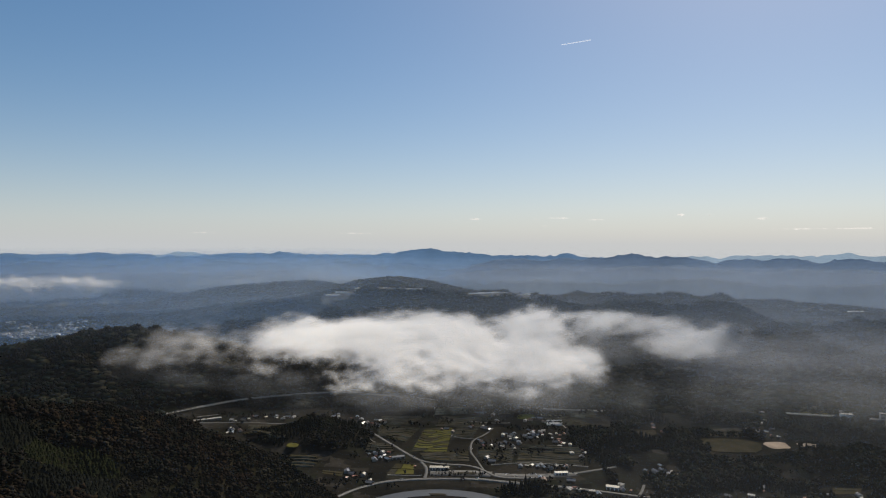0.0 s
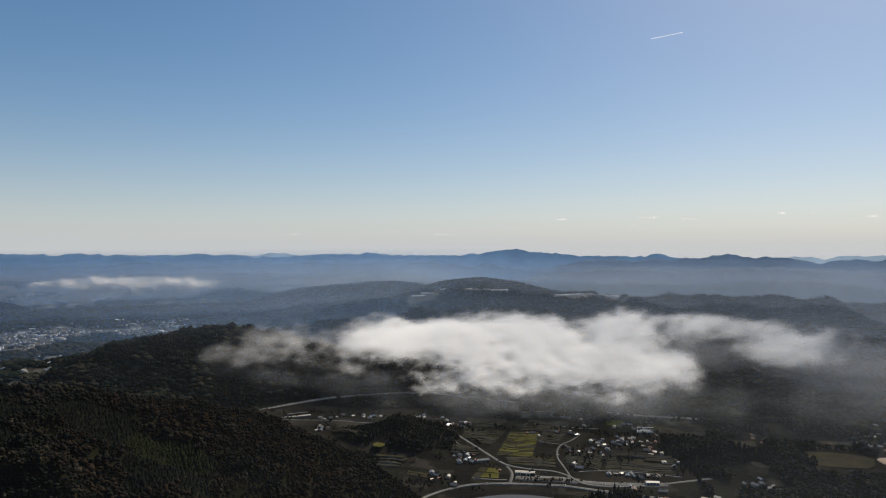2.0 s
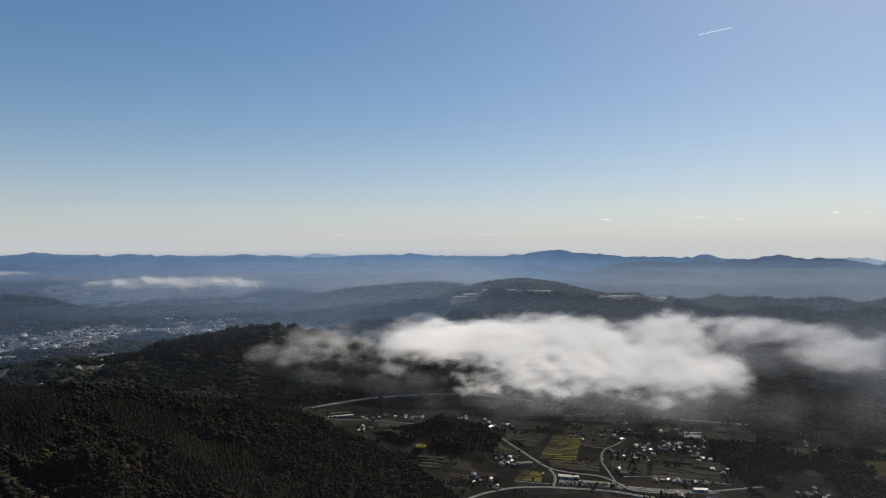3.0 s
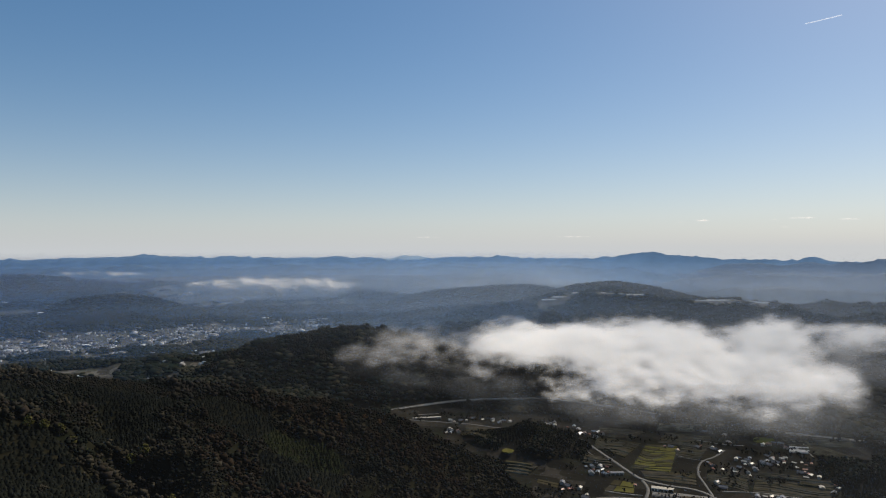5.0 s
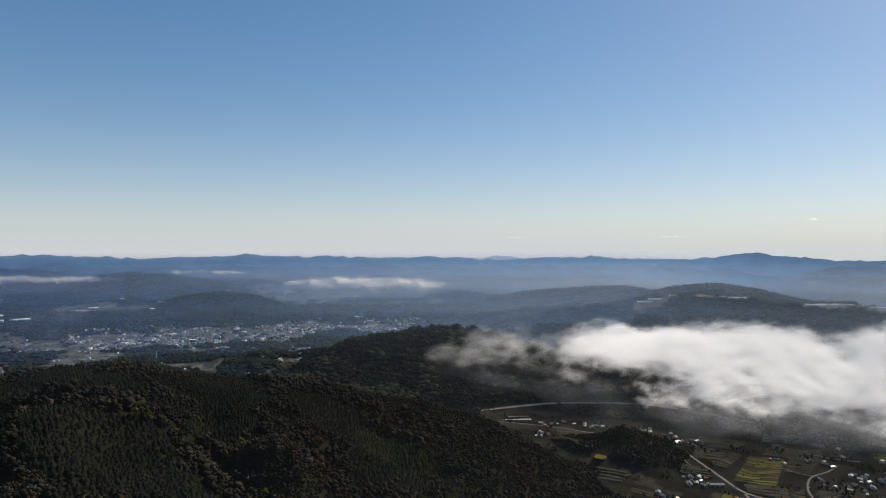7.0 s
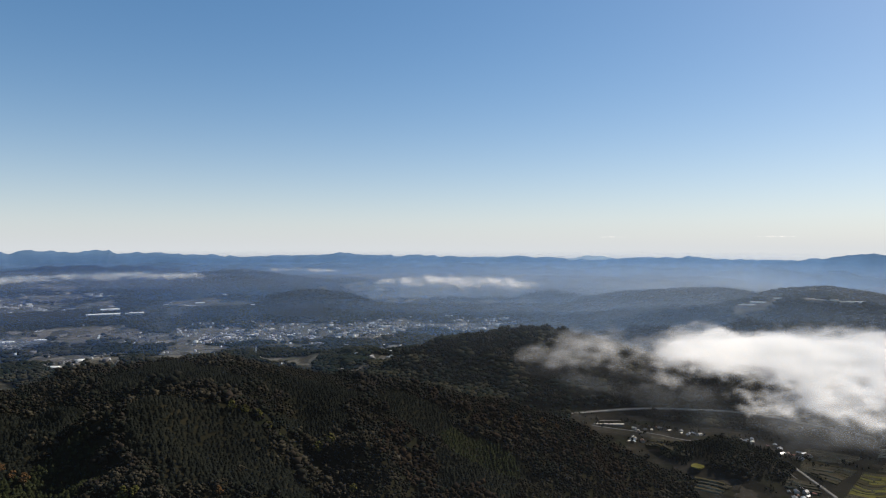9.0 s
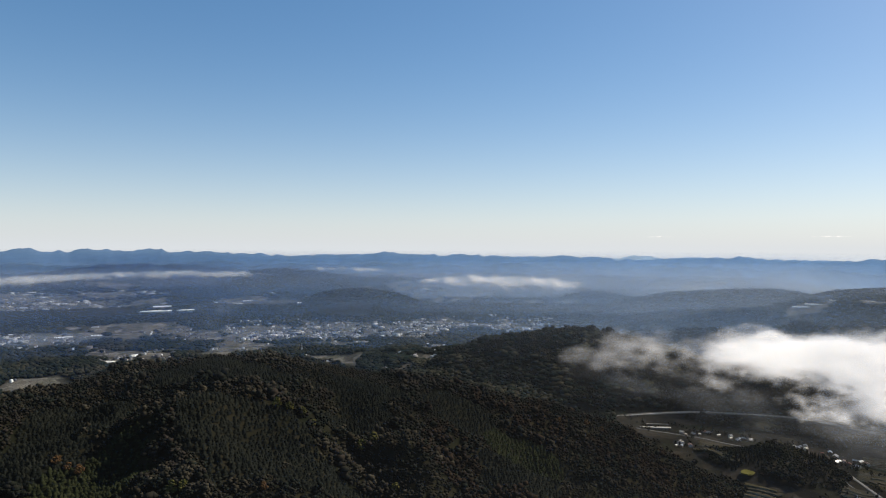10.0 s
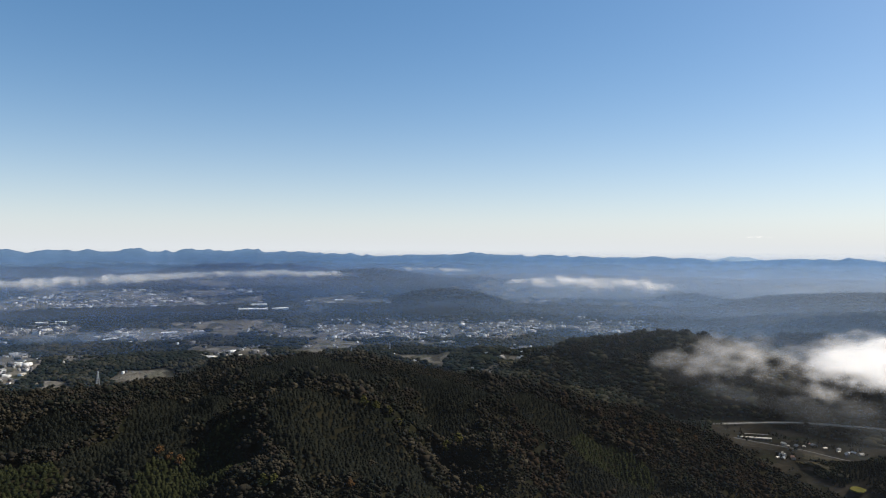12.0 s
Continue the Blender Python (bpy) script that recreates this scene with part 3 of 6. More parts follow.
def broadleaf(rng, clumps):
    """A crown of unit height and about unit width, made of small uneven leaf clumps."""
    vs, fs, n = [], [], 0
    for b in range(clumps):
        a, u = rng.uniform(0, 6.28), (b + 0.5) / clumps
        w = 0.40 * math.sin(math.pi * (0.12 + 0.80 * u)) * math.sqrt(rng.uniform(0.15, 1))
        c = np.array([w * math.cos(a), w * math.sin(a), 0.30 + 0.60 * u])
        q, _ = np.linalg.qr(rng.normal(size=(3, 3)))
        if np.linalg.det(q) < 0:
            q[:, 0] *= -1
        s = rng.uniform(0.12, 0.23) * (5.5 / (clumps + 1)) ** 0.25 * 1.25
        v = (OCTA_V * rng.uniform(0.7, 1.3, (6, 1))) @ q.T * s + c
        vs.append(v)
        fs.append(OCTA_F + n)
        n += 6
    return np.concatenate(vs), np.concatenate(fs)


def conifer(rng, tiers=3, sides=6):
    vs, fs, n = [], [], 0
    for k in range(tiers):
        z0, z1 = 0.08 + 0.27 * k, 0.5 + 0.25 * k
        w = 0.34 * (1 - 0.25 * k)
        a = np.arange(sides) * 2 * math.pi / sides + rng.uniform(0, 1)
        ring = np.stack([w * np.cos(a) * rng.uniform(0.7, 1.25, sides), w * np.sin(a) * rng.uniform(0.7, 1.25, sides), z0 + rng.uniform(-0.06, 0.06, sides)], -1)
        vs.append(np.concatenate([ring, [[rng.uniform(-.02, .02), rng.uniform(-.02, .02), min(z1, 1.0)]]]))
        fs.append(np.array([[i, (i + 1) % sides, sides] for i in range(sides)]) + n)
        n += sides + 1
    return np.concatenate(vs), np.concatenate(fs)


def tuft(rng):
    v0, f0 = ico(1)
    v = v0 * rng.uniform(0.36, 0.62, (len(v0), 1)) * [1, 1, 0.85]
    v[:, 2] += 0.42
    return v, f0


def wood(name, x, y, hgt, width, shapes, mat, label, category="trees", rng=None, sink=0.4):
    """Many trees in one mesh: one crown at each place."""
    vs, fs, n = [], [], 0
    z = height(x, y)
    pick = rng.integers(0, len(shapes), len(x))
    for k, (v, f) in enumerate(shapes):
        m = np.where(pick == k)[0]
        if not len(m):
            continue
        a = rng.uniform(0, 6.28, len(m))[:, None]
        px = v[None, :, 0] * np.cos(a) - v[None, :, 1] * np.sin(a)
        py = v[None, :, 0] * np.sin(a) + v[None, :, 1] * np.cos(a)
        w, h = width[m][:, None], hgt[m][:, None]
        co = np.stack([x[m][:, None] + px * w, y[m][:, None] + py * w, z[m][:, None] - sink + v[None, :, 2] * h], -1)
        vs.append(co.reshape(-1, 3))
        fs.append((f[None] + (np.arange(len(m)) * len(v))[:, None, None]).reshape(-1, 3) + n)
        n += co.shape[0] * co.shape[1]
    ob = sheet(name, np.concatenate(vs), np.concatenate(fs), mat, shapes[0] is not CONE[0])
    return tagged(ob, label, category, kind="stuff")


def scatter(rng, az0, az1, r0, r1, step):
    """Jittered places in a ring sector, about one every step metres."""
    x0 = np.arange(-r1, r1, step)
    gx, gy = np.meshgrid(x0, np.arange(0, r1, step))
    gx, gy = gx + rng.uniform(-.45, .45, gx.shape) * step, gy + rng.uniform(-.45, .45, gy.shape) * step
    r, az = np.hypot(gx, gy), np.degrees(np.arctan2(gx, gy))
    m = (r > r0) & (r < r1) & (az > az0) & (az < az1)
    return gx[m], gy[m]


rng = np.random.default_rng(5)
BROAD, BROAD_FEW = [broadleaf(rng, 16) for _ in range(10)], [broadleaf(rng, 6) for _ in range(8)]
CONE = [conifer(rng) for _ in range(5)]
TUFT = [tuft(rng) for _ in range(6)]


# cedar plantations on the near hill: centre and half axes; the last are young and green
CEDAR_STANDS = [(-393, 335, 45, 55), (-520, 290, 50, 45), (-478, 235, 36, 38), (-525, 420, 60, 60), (-465, 535, 35, 50), (-335, 368, 26, 40), (-420, 632, 35, 45), (-560, 200, 40, 30), (-300, 560, 30, 60)]
YOUNG_STANDS = [(-413, 252, 34, 38), (-480, 168, 36, 24), (-345, 640, 34, 40)]


def in_stand(x, y, stands):
    best = np.full(np.shape(x), 9.0)
    for cx, cy, a, b in stands:
        best = np.minimum(best, ((x - cx) / a) ** 2 + ((y - cy) / b) ** 2)
    return best + 0.5 * fbm(x, y, 32, 211, 3) < 1


def near_wood():
    x, y = scatter(rng, -82, -5, 360, 1060, 3.5)
    r, az = np.hypot(x, y), np.degrees(np.arctan2(x, y))
    m = (r < table(NEAR_R, az) + 50) & (height(x, y) > 12)
    x, y, r, az = x[m], y[m], r[m], az[m]
    kind = fbm(x, y, 85, 131, 3)
    grow = np.clip(1.15 + 0.6 * fbm(x, y, 50, 137, 2) + 0.3 * rng.normal(size=len(x)), 0.6, 2.3)
    gully = sum(np.exp(-(to_line(x, y, line) / wide) ** 2) for line, _, wide in GULLIES)
    young = in_stand(x, y, YOUNG_STANDS)
    ced = in_stand(x, y, CEDAR_STANDS) | (kind - 0.2 * spine(x, y) + 0.35 * gully > 0.62)
    ced &= ~young
    rust = (fbm(x, y, 90, 143, 3) + 0.8 * rng.uniform(-1, 1, len(x)) > 0.25) & (az > -36) & (r > 560)
    keep = rng.uniform(0, 1, len(x)) < 0.75 / grow ** 1.4
    h = rng.uniform(4.2, 7.6, len(x)) * grow
    for m, mat, name, label in ((ced, NEEDLE, "cedar_wood", "dark green cedar plantation on the near hill"), (young, NEEDLE_YOUNG, "young_cedar_wood", "mid-green young cedar plantation on the near hill")):
        n = m.sum()
        wood(name, x[m], y[m], rng.uniform(3.3, 5.0, n) * (1 + 0.25 * fbm(x[m], y[m], 30, 141, 2)), rng.uniform(5.8, 7.6, n), CONE, mat, label, rng=rng)
    pale = fbm(x, y, 45, 139, 3) + 0.5 * rng.uniform(-1, 1, len(x)) > 0.42
    close = r < 500
    for m, shapes in ((close, BROAD), (~close, BROAD_FEW)):
        m = m & ~ced & ~young & keep
        for q, name, mat, label in ((m & rust, "russet_wood", RUSSET, "russet-brown autumn crowns on the hill's flank"), (m & ~pale & ~rust, "hillside_wood", LEAF_NEAR, "dark mixed autumn wood of brown and olive crowns on the near hill"), (m & pale & ~rust, "leafless_wood", LEAF_BRIGHT, "pale grey-brown half-bare crowns among the darker wood")):
            if q.any():
                wood(name, x[q], y[q], 0.86 * h[q], 1.08 * h[q] * rng.uniform(0.85, 1.2, q.sum()), shapes, mat, label, rng=rng)


def far_wood():
    x, y = scatter(rng, -47, -2, 1600, 2080, 7.2)
    m = (height(x, y) - valley_floor(x, y) > 12) & (to_line(x, y, EXPRESSWAY) > 17)
    x, y = x[m], y[m]
    h = rng.uniform(5.5, 10, len(x)) * np.clip(1.15 + 0.9 * fbm(x, y, 34, 217, 2), 0.6, 2.0)
    pale = fbm(x, y, 60, 233, 3) + 0.5 * rng.uniform(-1, 1, len(x)) > 0.15
    for m, mat, name, label in ((pale, LEAF_BRIGHT, "middle_hill_wood", "grey-brown leafless wood on the middle hill"), (~pale, LEAF_NEAR, "evergreen_wood", "dark olive and brown wood on the middle hill")):
        wood(name, x[m], y[m], 1.15 * h[m], h[m] * rng.uniform(0.9, 1.25, m.sum()), BROAD_FEW, mat, label, rng=rng)
    x, y = scatter(rng, -42, 37, 1690, 3050, 14)
    m = ((height(x, y) - valley_floor(x, y) > 10) | (wooded(x, y) & (np.hypot(x, y) < 2300))) & (to_line(x, y, EXPRESSWAY) > 17) & ~((np.hypot(x, y) > 2780) & (fbm(x, y, 160, 151) > 0.12))
    for gx, gy in PLATEAU_FARMS:
        m &= np.hypot((x - gx) / 55, (y - gy + 30) / 75) > 1
    x, y = x[m], y[m]
    h = rng.uniform(7, 12, len(x)) * np.clip(1.1 + 0.7 * fbm(x, y, 60, 219, 2), 0.6, 1.8)
    wood("plateau_wood", x, y, h, h * rng.uniform(1.6, 2.2, len(x)), TUFT, LEAF_FAR, "dark wooded slopes below the plateau", rng=rng)
    x, y = scatter(rng, -60, 36, 3050, 4250, 22)
    m = height(x, y) - valley_floor(x, y) > 10
    x, y = x[m], y[m]
    h = rng.uniform(7, 10, len(x))
    wood("distant_hill_wood", x, y, h, h * rng.uniform(2.6, 3.6, len(x)), TUFT, LEAF_FAR, "dark woods on the hills beyond", rng=rng)


def valley_wood():
    x, y = scatter(rng, -25, 38, 1020, 1780, 7.6)
    m = wooded(x, y) & (to_line(x, y, EXPRESSWAY) > 20) & (np.abs(y - river_y(x)) > 20)
    m &= (fbm(x, y, 75, 227, 3) > -0.42) | (x < 290)
    m &= np.hypot((x + 286) / 24, (y - 1303) / 34) > 1
    for line in ROADS:
        m &= to_line(x, y, line) > 7
    x, y = x[m], y[m]
    h = rng.uniform(7, 13, len(x)) * np.clip(1.1 + 0.6 * fbm(x, y, 45, 229, 2), 0.6, 1.7)
    ced = fbm(x, y, 70, 161, 3) > 0.38
    pale = ~ced & (fbm(x, y, 60, 231, 2) + 0.6 * rng.uniform(-1, 1, len(x)) > 0.1)
    wood("valley_cedars", x[ced], y[ced], 1.35 * h[ced], h[ced] * 0.85, CONE, NEEDLE, "dark cedars in small woods between the fields", rng=rng)
    for m, mat, name, label in ((~ced & ~pale, LEAF_NEAR, "valley_wood", "brown and olive broadleaf trees between the fields"), (pale, LEAF_FAR, "pale_valley_wood", "grey-brown half-bare trees between the fields")):
        wood(name, x[m], y[m], h[m], h[m] * rng.uniform(1.0, 1.35, m.sum()), BROAD_FEW, mat, label, rng=rng)
    # hedges, orchards and garden trees
    x, y = scatter(rng, -24, 36, 1130, 1700, 10)
    m = (fbm(x, y, 34, 171, 3) > 0.40) & (np.hypot((x + 18) / 66, (y - 1415) / 98) > 1) & (x < 300) & (np.abs(y - river_y(x)) > 24) & (to_line(x, y, EXPRESSWAY) > 17)
    for line in ROADS:
        m &= to_line(x, y, line) > 8
    x, y = x[m], y[m]
    h = rng.uniform(4, 9, len(x))
    wood("garden_trees", x, y, h, h * rng.uniform(0.8, 1.1, len(x)), BROAD_FEW, LEAF_NEAR, "dark garden and orchard trees about the hamlet", rng=rng)


def basin_wood():
    for az0, az1, r0, r1, step, h0, h1, w in ((-84, -22, 1000, 2300, 10, 7, 14, 1.3), (-84, -18, 2300, 3100, 15, 8, 14, 1.8), (-84, -12, 3100, 4300, 24, 7, 12, 2.8)):
        x, y = scatter(rng, az0, az1, r0, r1, step)
        rise = height(x, y) - valley_floor(x, y)
        m = (rise > 16) | ((basin_open(x, y) < 0.12) & (fbm(x, y, 150, 73, 3) > -0.62)) | (basin_open(x, y) + 0.9 * fbm(x, y, 45, 77, 2) < -0.1) | ((rng.uniform(0, 1, len(x)) < 0.3) & (np.abs(fbm(x, y, 120, 235, 2)) < 0.05))
        m &= rise < 36
        r, az = np.hypot(x, y), np.degrees(np.arctan2(x, y))
        m &= (r > table(NEAR_R, az) + 130)
        x, y = x[m], y[m]
        h = rng.uniform(h0, h1, len(x))
        wood("basin_wood", x, y, h, h * w * rng.uniform(0.8, 1.2, len(x)), TUFT, LEAF_FAR, "dark woods between the fields of the basin", rng=rng)


# roads of the valley
ROADS = [
    [(-230, 1520), (-187, 1480), (-153, 1454), (-106, 1384), (-69, 1317), (-40, 1269), (6, 1252), (47, 1249), (74, 1218), (93, 1183), (142, 1178), (191, 1189), (244, 1210), (312, 1240)],
    [(-185, 1060), (-165, 1094), (-156, 1109), (-134, 1135), (-99, 1163), (-62, 1173), (-4, 1178), (64, 1176), (92, 1166), (157, 1150), (211, 1134), (254, 1118), (283, 1106), (328, 1088), (372, 1091), (430, 1101)],
    [(72, 1222), (60, 1293), (53, 1328), (56, 1384), (65, 1417), (88, 1446), (109, 1500)],
    [(65, 1417), (36, 1421), (7, 1455)],
    [(-94, 1368), (-116, 1368), (-140, 1384), (-152, 1404)],
    [(-40, 1269), (-27, 1227), (-31, 1180)],
    [(-560, 1508), (-488, 1531), (-434, 1541), (-375, 1531), (-317, 1526)],
    [(311, 1093), (325, 1121), (335, 1147)],
    [(512, 1380), (524, 1329)]]
ROAD_WIDTH = [7.0, 7.5, 4.0, 3.5, 3.0, 5.5, 5.5, 4.5, 3.5]
near_wood()
far_wood()
valley_wood()
basin_wood()


def lone_tree(name, x, y, hgt, mat, label, seed):
    """One tree: tapered trunk with limbs, and a crown of many leaf clumps."""
    r2 = random.Random(seed)
    base = new(name)
    base.location = (x, y, float(height(x, y)) - 0.3)
    tagged(base, label, "tree")
    bm = bmesh.new()
    bmesh.ops.create_cone(bm, segments=8, radius1=0.045 * hgt, radius2=0.015 * hgt, depth=0.62 * hgt, cap_ends=True, matrix=pose(0, 0, 0.31 * hgt))
    for k in range(5):
        m = pose(0, 0, hgt * (0.32 + 0.06 * k), 42, 0, 72 * k + 20) @ pose(0, 0, 0.16 * hgt)
        bmesh.ops.create_cone(bm, segments=5, radius1=0.016 * hgt, radius2=0.006 * hgt, depth=0.34 * hgt, cap_ends=True, matrix=m)
    part("trunk", bm, BARK, base)
    bm = bmesh.new()
    for k in range(46):
        a, q, u = r2.uniform(0, 6.28), math.sqrt(r2.random()), r2.random()
        w = 0.40 * hgt * math.sin(math.pi * (0.16 + 0.78 * u)) * q
        c = Vector((w * math.cos(a), w * math.sin(a), hgt * (0.30 + 0.66 * u)))
        res = bmesh.ops.create_icosphere(bm, subdivisions=1, radius=hgt * r2.uniform(0.06, 0.115), matrix=Matrix.Translation(c))
        for v in res["verts"]:
            v.co = c + (v.co - c) * r2.uniform(0.65, 1.3)
    part("crown", bm, mat, base)
    return base


for k, (tx, ty, hh) in enumerate([(-408, 384, 9), (-402, 391, 8), (-397, 399, 9), (-392, 405, 8), (-388, 413, 7), (-377, 443, 10), (-346, 259, 9), (-340, 262, 8), (-372, 452, 9), (-324, 423, 8)]):
    lone_tree("yellow_tree", tx, ty, hh, YELLOW_LEAF, "yellow-green turning broadleaf tree on the wooded hill", 40 + k)["group"] = "yellow trees"
for k, (tx, ty, hh) in enumerate([(-451, 245, 8), (-445, 249, 7), (-439, 253, 8), (-359, 748, 9), (-352, 741, 8), (-335, 313, 7), (-340, 780, 9), (-331, 800, 8)]):
    lone_tree("orange_tree", tx, ty, hh, ORANGE_LEAF, "rust-orange autumn tree on the wooded hill", 70 + k)["group"] = "orange trees"

# ---------------------------------------------------------------- roads, river, fields
def ribbon(line, width, lift, step=6.0, level=None):
    """Verts and faces of a strip along a bent line, laid on the ground or at a level of its own."""
    pts = np.array(line, dtype=float)
    for _ in range(2):
        pts = np.concatenate([pts[:1], np.stack([0.75 * pts[:-1] + 0.25 * pts[1:], 0.25 * pts[:-1] + 0.75 * pts[1:]], 1).reshape(-1, 2), pts[-1:]])
    d = np.concatenate([[0], np.cumsum(np.hypot(*np.diff(pts, axis=0).T))])
    s = np.linspace(0, d[-1], max(2, int(d[-1] / step)))
    c = np.stack([np.interp(s, d, pts[:, 0]), np.interp(s, d, pts[:, 1])], -1)
    t = np.gradient(c, axis=0)
    t /= np.linalg.norm(t, axis=1)[:, None]
    n = np.stack([t[:, 1], -t[:, 0]], -1)
    out = []
    for k in (-0.5, 0.0, 0.5):
        p = c + n * width * k
        z = height(p[:, 0], p[:, 1]) + lift if level is None else table(BED, p[:, 0]) + level
        out.append(np.stack([p[:, 0], p[:, 1], z], -1))
    v = np.stack(out, 1)
    v[:, :, 2] = np.maximum(v[:, :, 2], v[:, :, 2].max(axis=1, keepdims=True) - 0.2)
    return v, c, n


def slab(name, line, width, lift, mat, thick=0.5, level=None, parent=None):
    """A road-like slab with sides."""
    v, c, n = ribbon(line, width, lift, level=level)
    m = len(v)
    low = v[:, [0, 2]].copy()
    low[:, :, 2] -= thick
    allv = np.concatenate([v, low], 1).reshape(-1, 3)
    q = []
    for i in range(m - 1):
        a, b = i * 5, i * 5 + 5
        q += [(a, b, b + 1, a + 1), (a + 1, b + 1, b + 2, a + 2), (a + 2, b + 2, b + 4, a + 4), (b, a, a + 3, b + 3), (a + 3, a + 4, b + 4, b + 3)]
    ob = sheet(name, allv, q, mat)
    ob.parent = parent
    return ob


for line, w in zip(ROADS, ROAD_WIDTH):
    tagged(slab("road", line, w, 0.45, ASPHALT, 0.9), "grey asphalt road through the valley hamlet" if w > 5 else "narrow grey lane between fields", "road", kind="structure")

expressway = thing("expressway", "pale grey expressway with concrete parapets on a low bank", "road")
slab("deck", EXPRESSWAY, 11.0, 0, CONCRETE, 1.4, 0.9, expressway)
for side in (-1, 1):
    _v, _c, _n = ribbon(EXPRESSWAY, 11.0, 0, level=0.9)
    _line = [tuple(p) for p in (_c + _n * side * 5.3)[::3]]
    slab("parapet", _line, 0.5, 0, CONCRETE, 1.6, 2.1, expressway)
_x = np.arange(-190, 190, 6.0)
_y = river_y(_x)
river = sheet("river", np.concatenate([np.stack([_x, _y - 26, 0 * _x - 3.2], -1), np.stack([_x, _y + 26, 0 * _x - 3.2], -1)]), [(i, i + 1, i + 1 + len(_x), i + len(_x)) for i in range(len(_x) - 1)], WATER)
tagged(river, "grey river reflecting the sky", "water", kind="structure")
_bar = slab("islet", [(-20, 1104), (0, 1112), (20, 1112), (36, 1106)], 8, 1.0, STUBBLE, 1.5)
tagged(_bar, "dark grassy islet in the river", "islet", kind="structure")
_lot = slab("paved_yard", [(90, 1196), (130, 1190), (180, 1192), (232, 1200)], 20, 0.35, ASPHALT, 0.8)
tagged(_lot, "pale paved yard beside the road", "yard", kind="structure")
_lot = slab("paved_yard", [(-22, 1208), (20, 1206), (60, 1204), (84, 1198)], 30, 0.30, ASPHALT, 0.8)
tagged(_lot, "grey paved forecourt of the roadside store", "yard", kind="structure")
_isle = slab("planted_island", [(24, 1203), (40, 1205), (56, 1203)], 12, 0.55, STUBBLE, 0.6)
tagged(_isle, "dark planted island in the turning circle", "verge", kind="structure")
_quay = slab("river_parapet", [(x - 2.0, y - 6.2) for x, y in ROADS[1][1:12]], 0.9, 1.5, CONCRETE, 4.5)
tagged(_quay, "pale concrete parapet along the river road", "wall", kind="structure")
for _line in ([(148, 1262), (200, 1254), (262, 1240)], [(88, 1250), (120, 1258), (148, 1262)], [(-96, 1196), (-60, 1190), (-36, 1192)], [(60, 1560), (110, 1540), (150, 1545)], [(268, 1500), (262, 1560), (270, 1620)], [(-560, 1560), (-540, 1585), (-520, 1600)]):
    tagged(slab("field_wall", _line, 1.4, 0.9, CONCRETE, 1.8), "low pale concrete wall along the plots", "wall", kind="structure")


def terraces(name, corners, rows, cols, mats, label, seed, gap=1.6, rise=0.35):
    """Stepped plots between four corners (near left, near right, far right, far left), each with earth banks."""
    rows = int(rows * 1.6) if rows > 2 else rows
    r2 = random.Random(seed)
    field = thing(name, label, "field")
    a, b, c, d = [Vector((*q, 0)) for q in corners]

    def at(u, v):
        wob = 0.05 * math.sin(5 * u + seed) * (1 if rows > 2 else 0)
        v = v + wob * min(v, 1 - v) * 4
        return (a.lerp(b, u)).lerp(d.lerp(c, u), v)
    for i in range(rows):
        cuts = [0] + sorted(r2.uniform(0.15, 0.85) for _ in range(cols - 1)) + [1]
        for u0, u1 in zip(cuts, cuts[1:]):
            if u1 - u0 < 0.05:
                continue
            v0, v1 = i / rows, (i + 1) / rows
            n = 6
            ring = [at(u0 + (u1 - u0) * k / n, v0) for k in range(n + 1)] + [at(u1 - (u1 - u0) * k / n, v1) for k in range(n + 1)]
            if rows == 1:
                turns = [2 * math.pi * k / 22 for k in range(22)]
                ring = [at(*(0.5 + 0.5 * abs(f(q)) ** 0.6 * (1 if f(q) > 0 else -1) * r2.uniform(0.88, 1.05) for f in (math.cos, math.sin))) for q in turns]
            mid = sum(ring, Vector()) / len(ring)
            lvl = float(max(height(np.array([q.x for q in ring]), np.array([q.y for q in ring])))) + 0.35 + rise * (i % 3)
            bm = bmesh.new()
            top, foot = [], []
            for q in ring:
                s = max(0.2, 1 - gap / max((q - mid).length, 2))
                e = mid + (q - mid) * s
                f = mid + (q - mid) * min(1.0, s + 0.5 * (1 - s))
                top.append(bm.verts.new((e.x, e.y, lvl)))
                foot.append(bm.verts.new((f.x, f.y, lvl - 1.6)))
            bm.faces.new(top)
            m = len(ring)
            for k in range(m):
                bm.faces.new((top[(k + 1) % m], top[k], foot[k], foot[(k + 1) % m]))
            bmesh.ops.recalc_face_normals(bm, faces=bm.faces)
            part("plot", bm, r2.choice(mats), field)
            if rows > 2:
                bm = bmesh.new()
                edge = [at(u0 + (u1 - u0) * k / n, v0) for k in range(n + 1)]
                side = Vector((edge[-1].y - edge[0].y, edge[0].x - edge[-1].x, 0)).normalized() * 0.8
                strip = [[bm.verts.new((*(q + o).xy, z)) for o, z in ((side, lvl - 1.2), (side * 0, lvl + 0.55), (-side, lvl - 1.2))] for q in edge]
                for s0, s1 in zip(strip, strip[1:]):
                    bm.faces.new((s0[0], s1[0], s1[1], s0[1])), bm.faces.new((s0[1], s1[1], s1[2], s0[2]))
                bm.faces.new(strip[0]), bm.faces.new(strip[-1])
                bmesh.ops.recalc_face_normals(bm, faces=bm.faces)
                part("bank", bm, BANK, field, "dry grass bank")
    return field


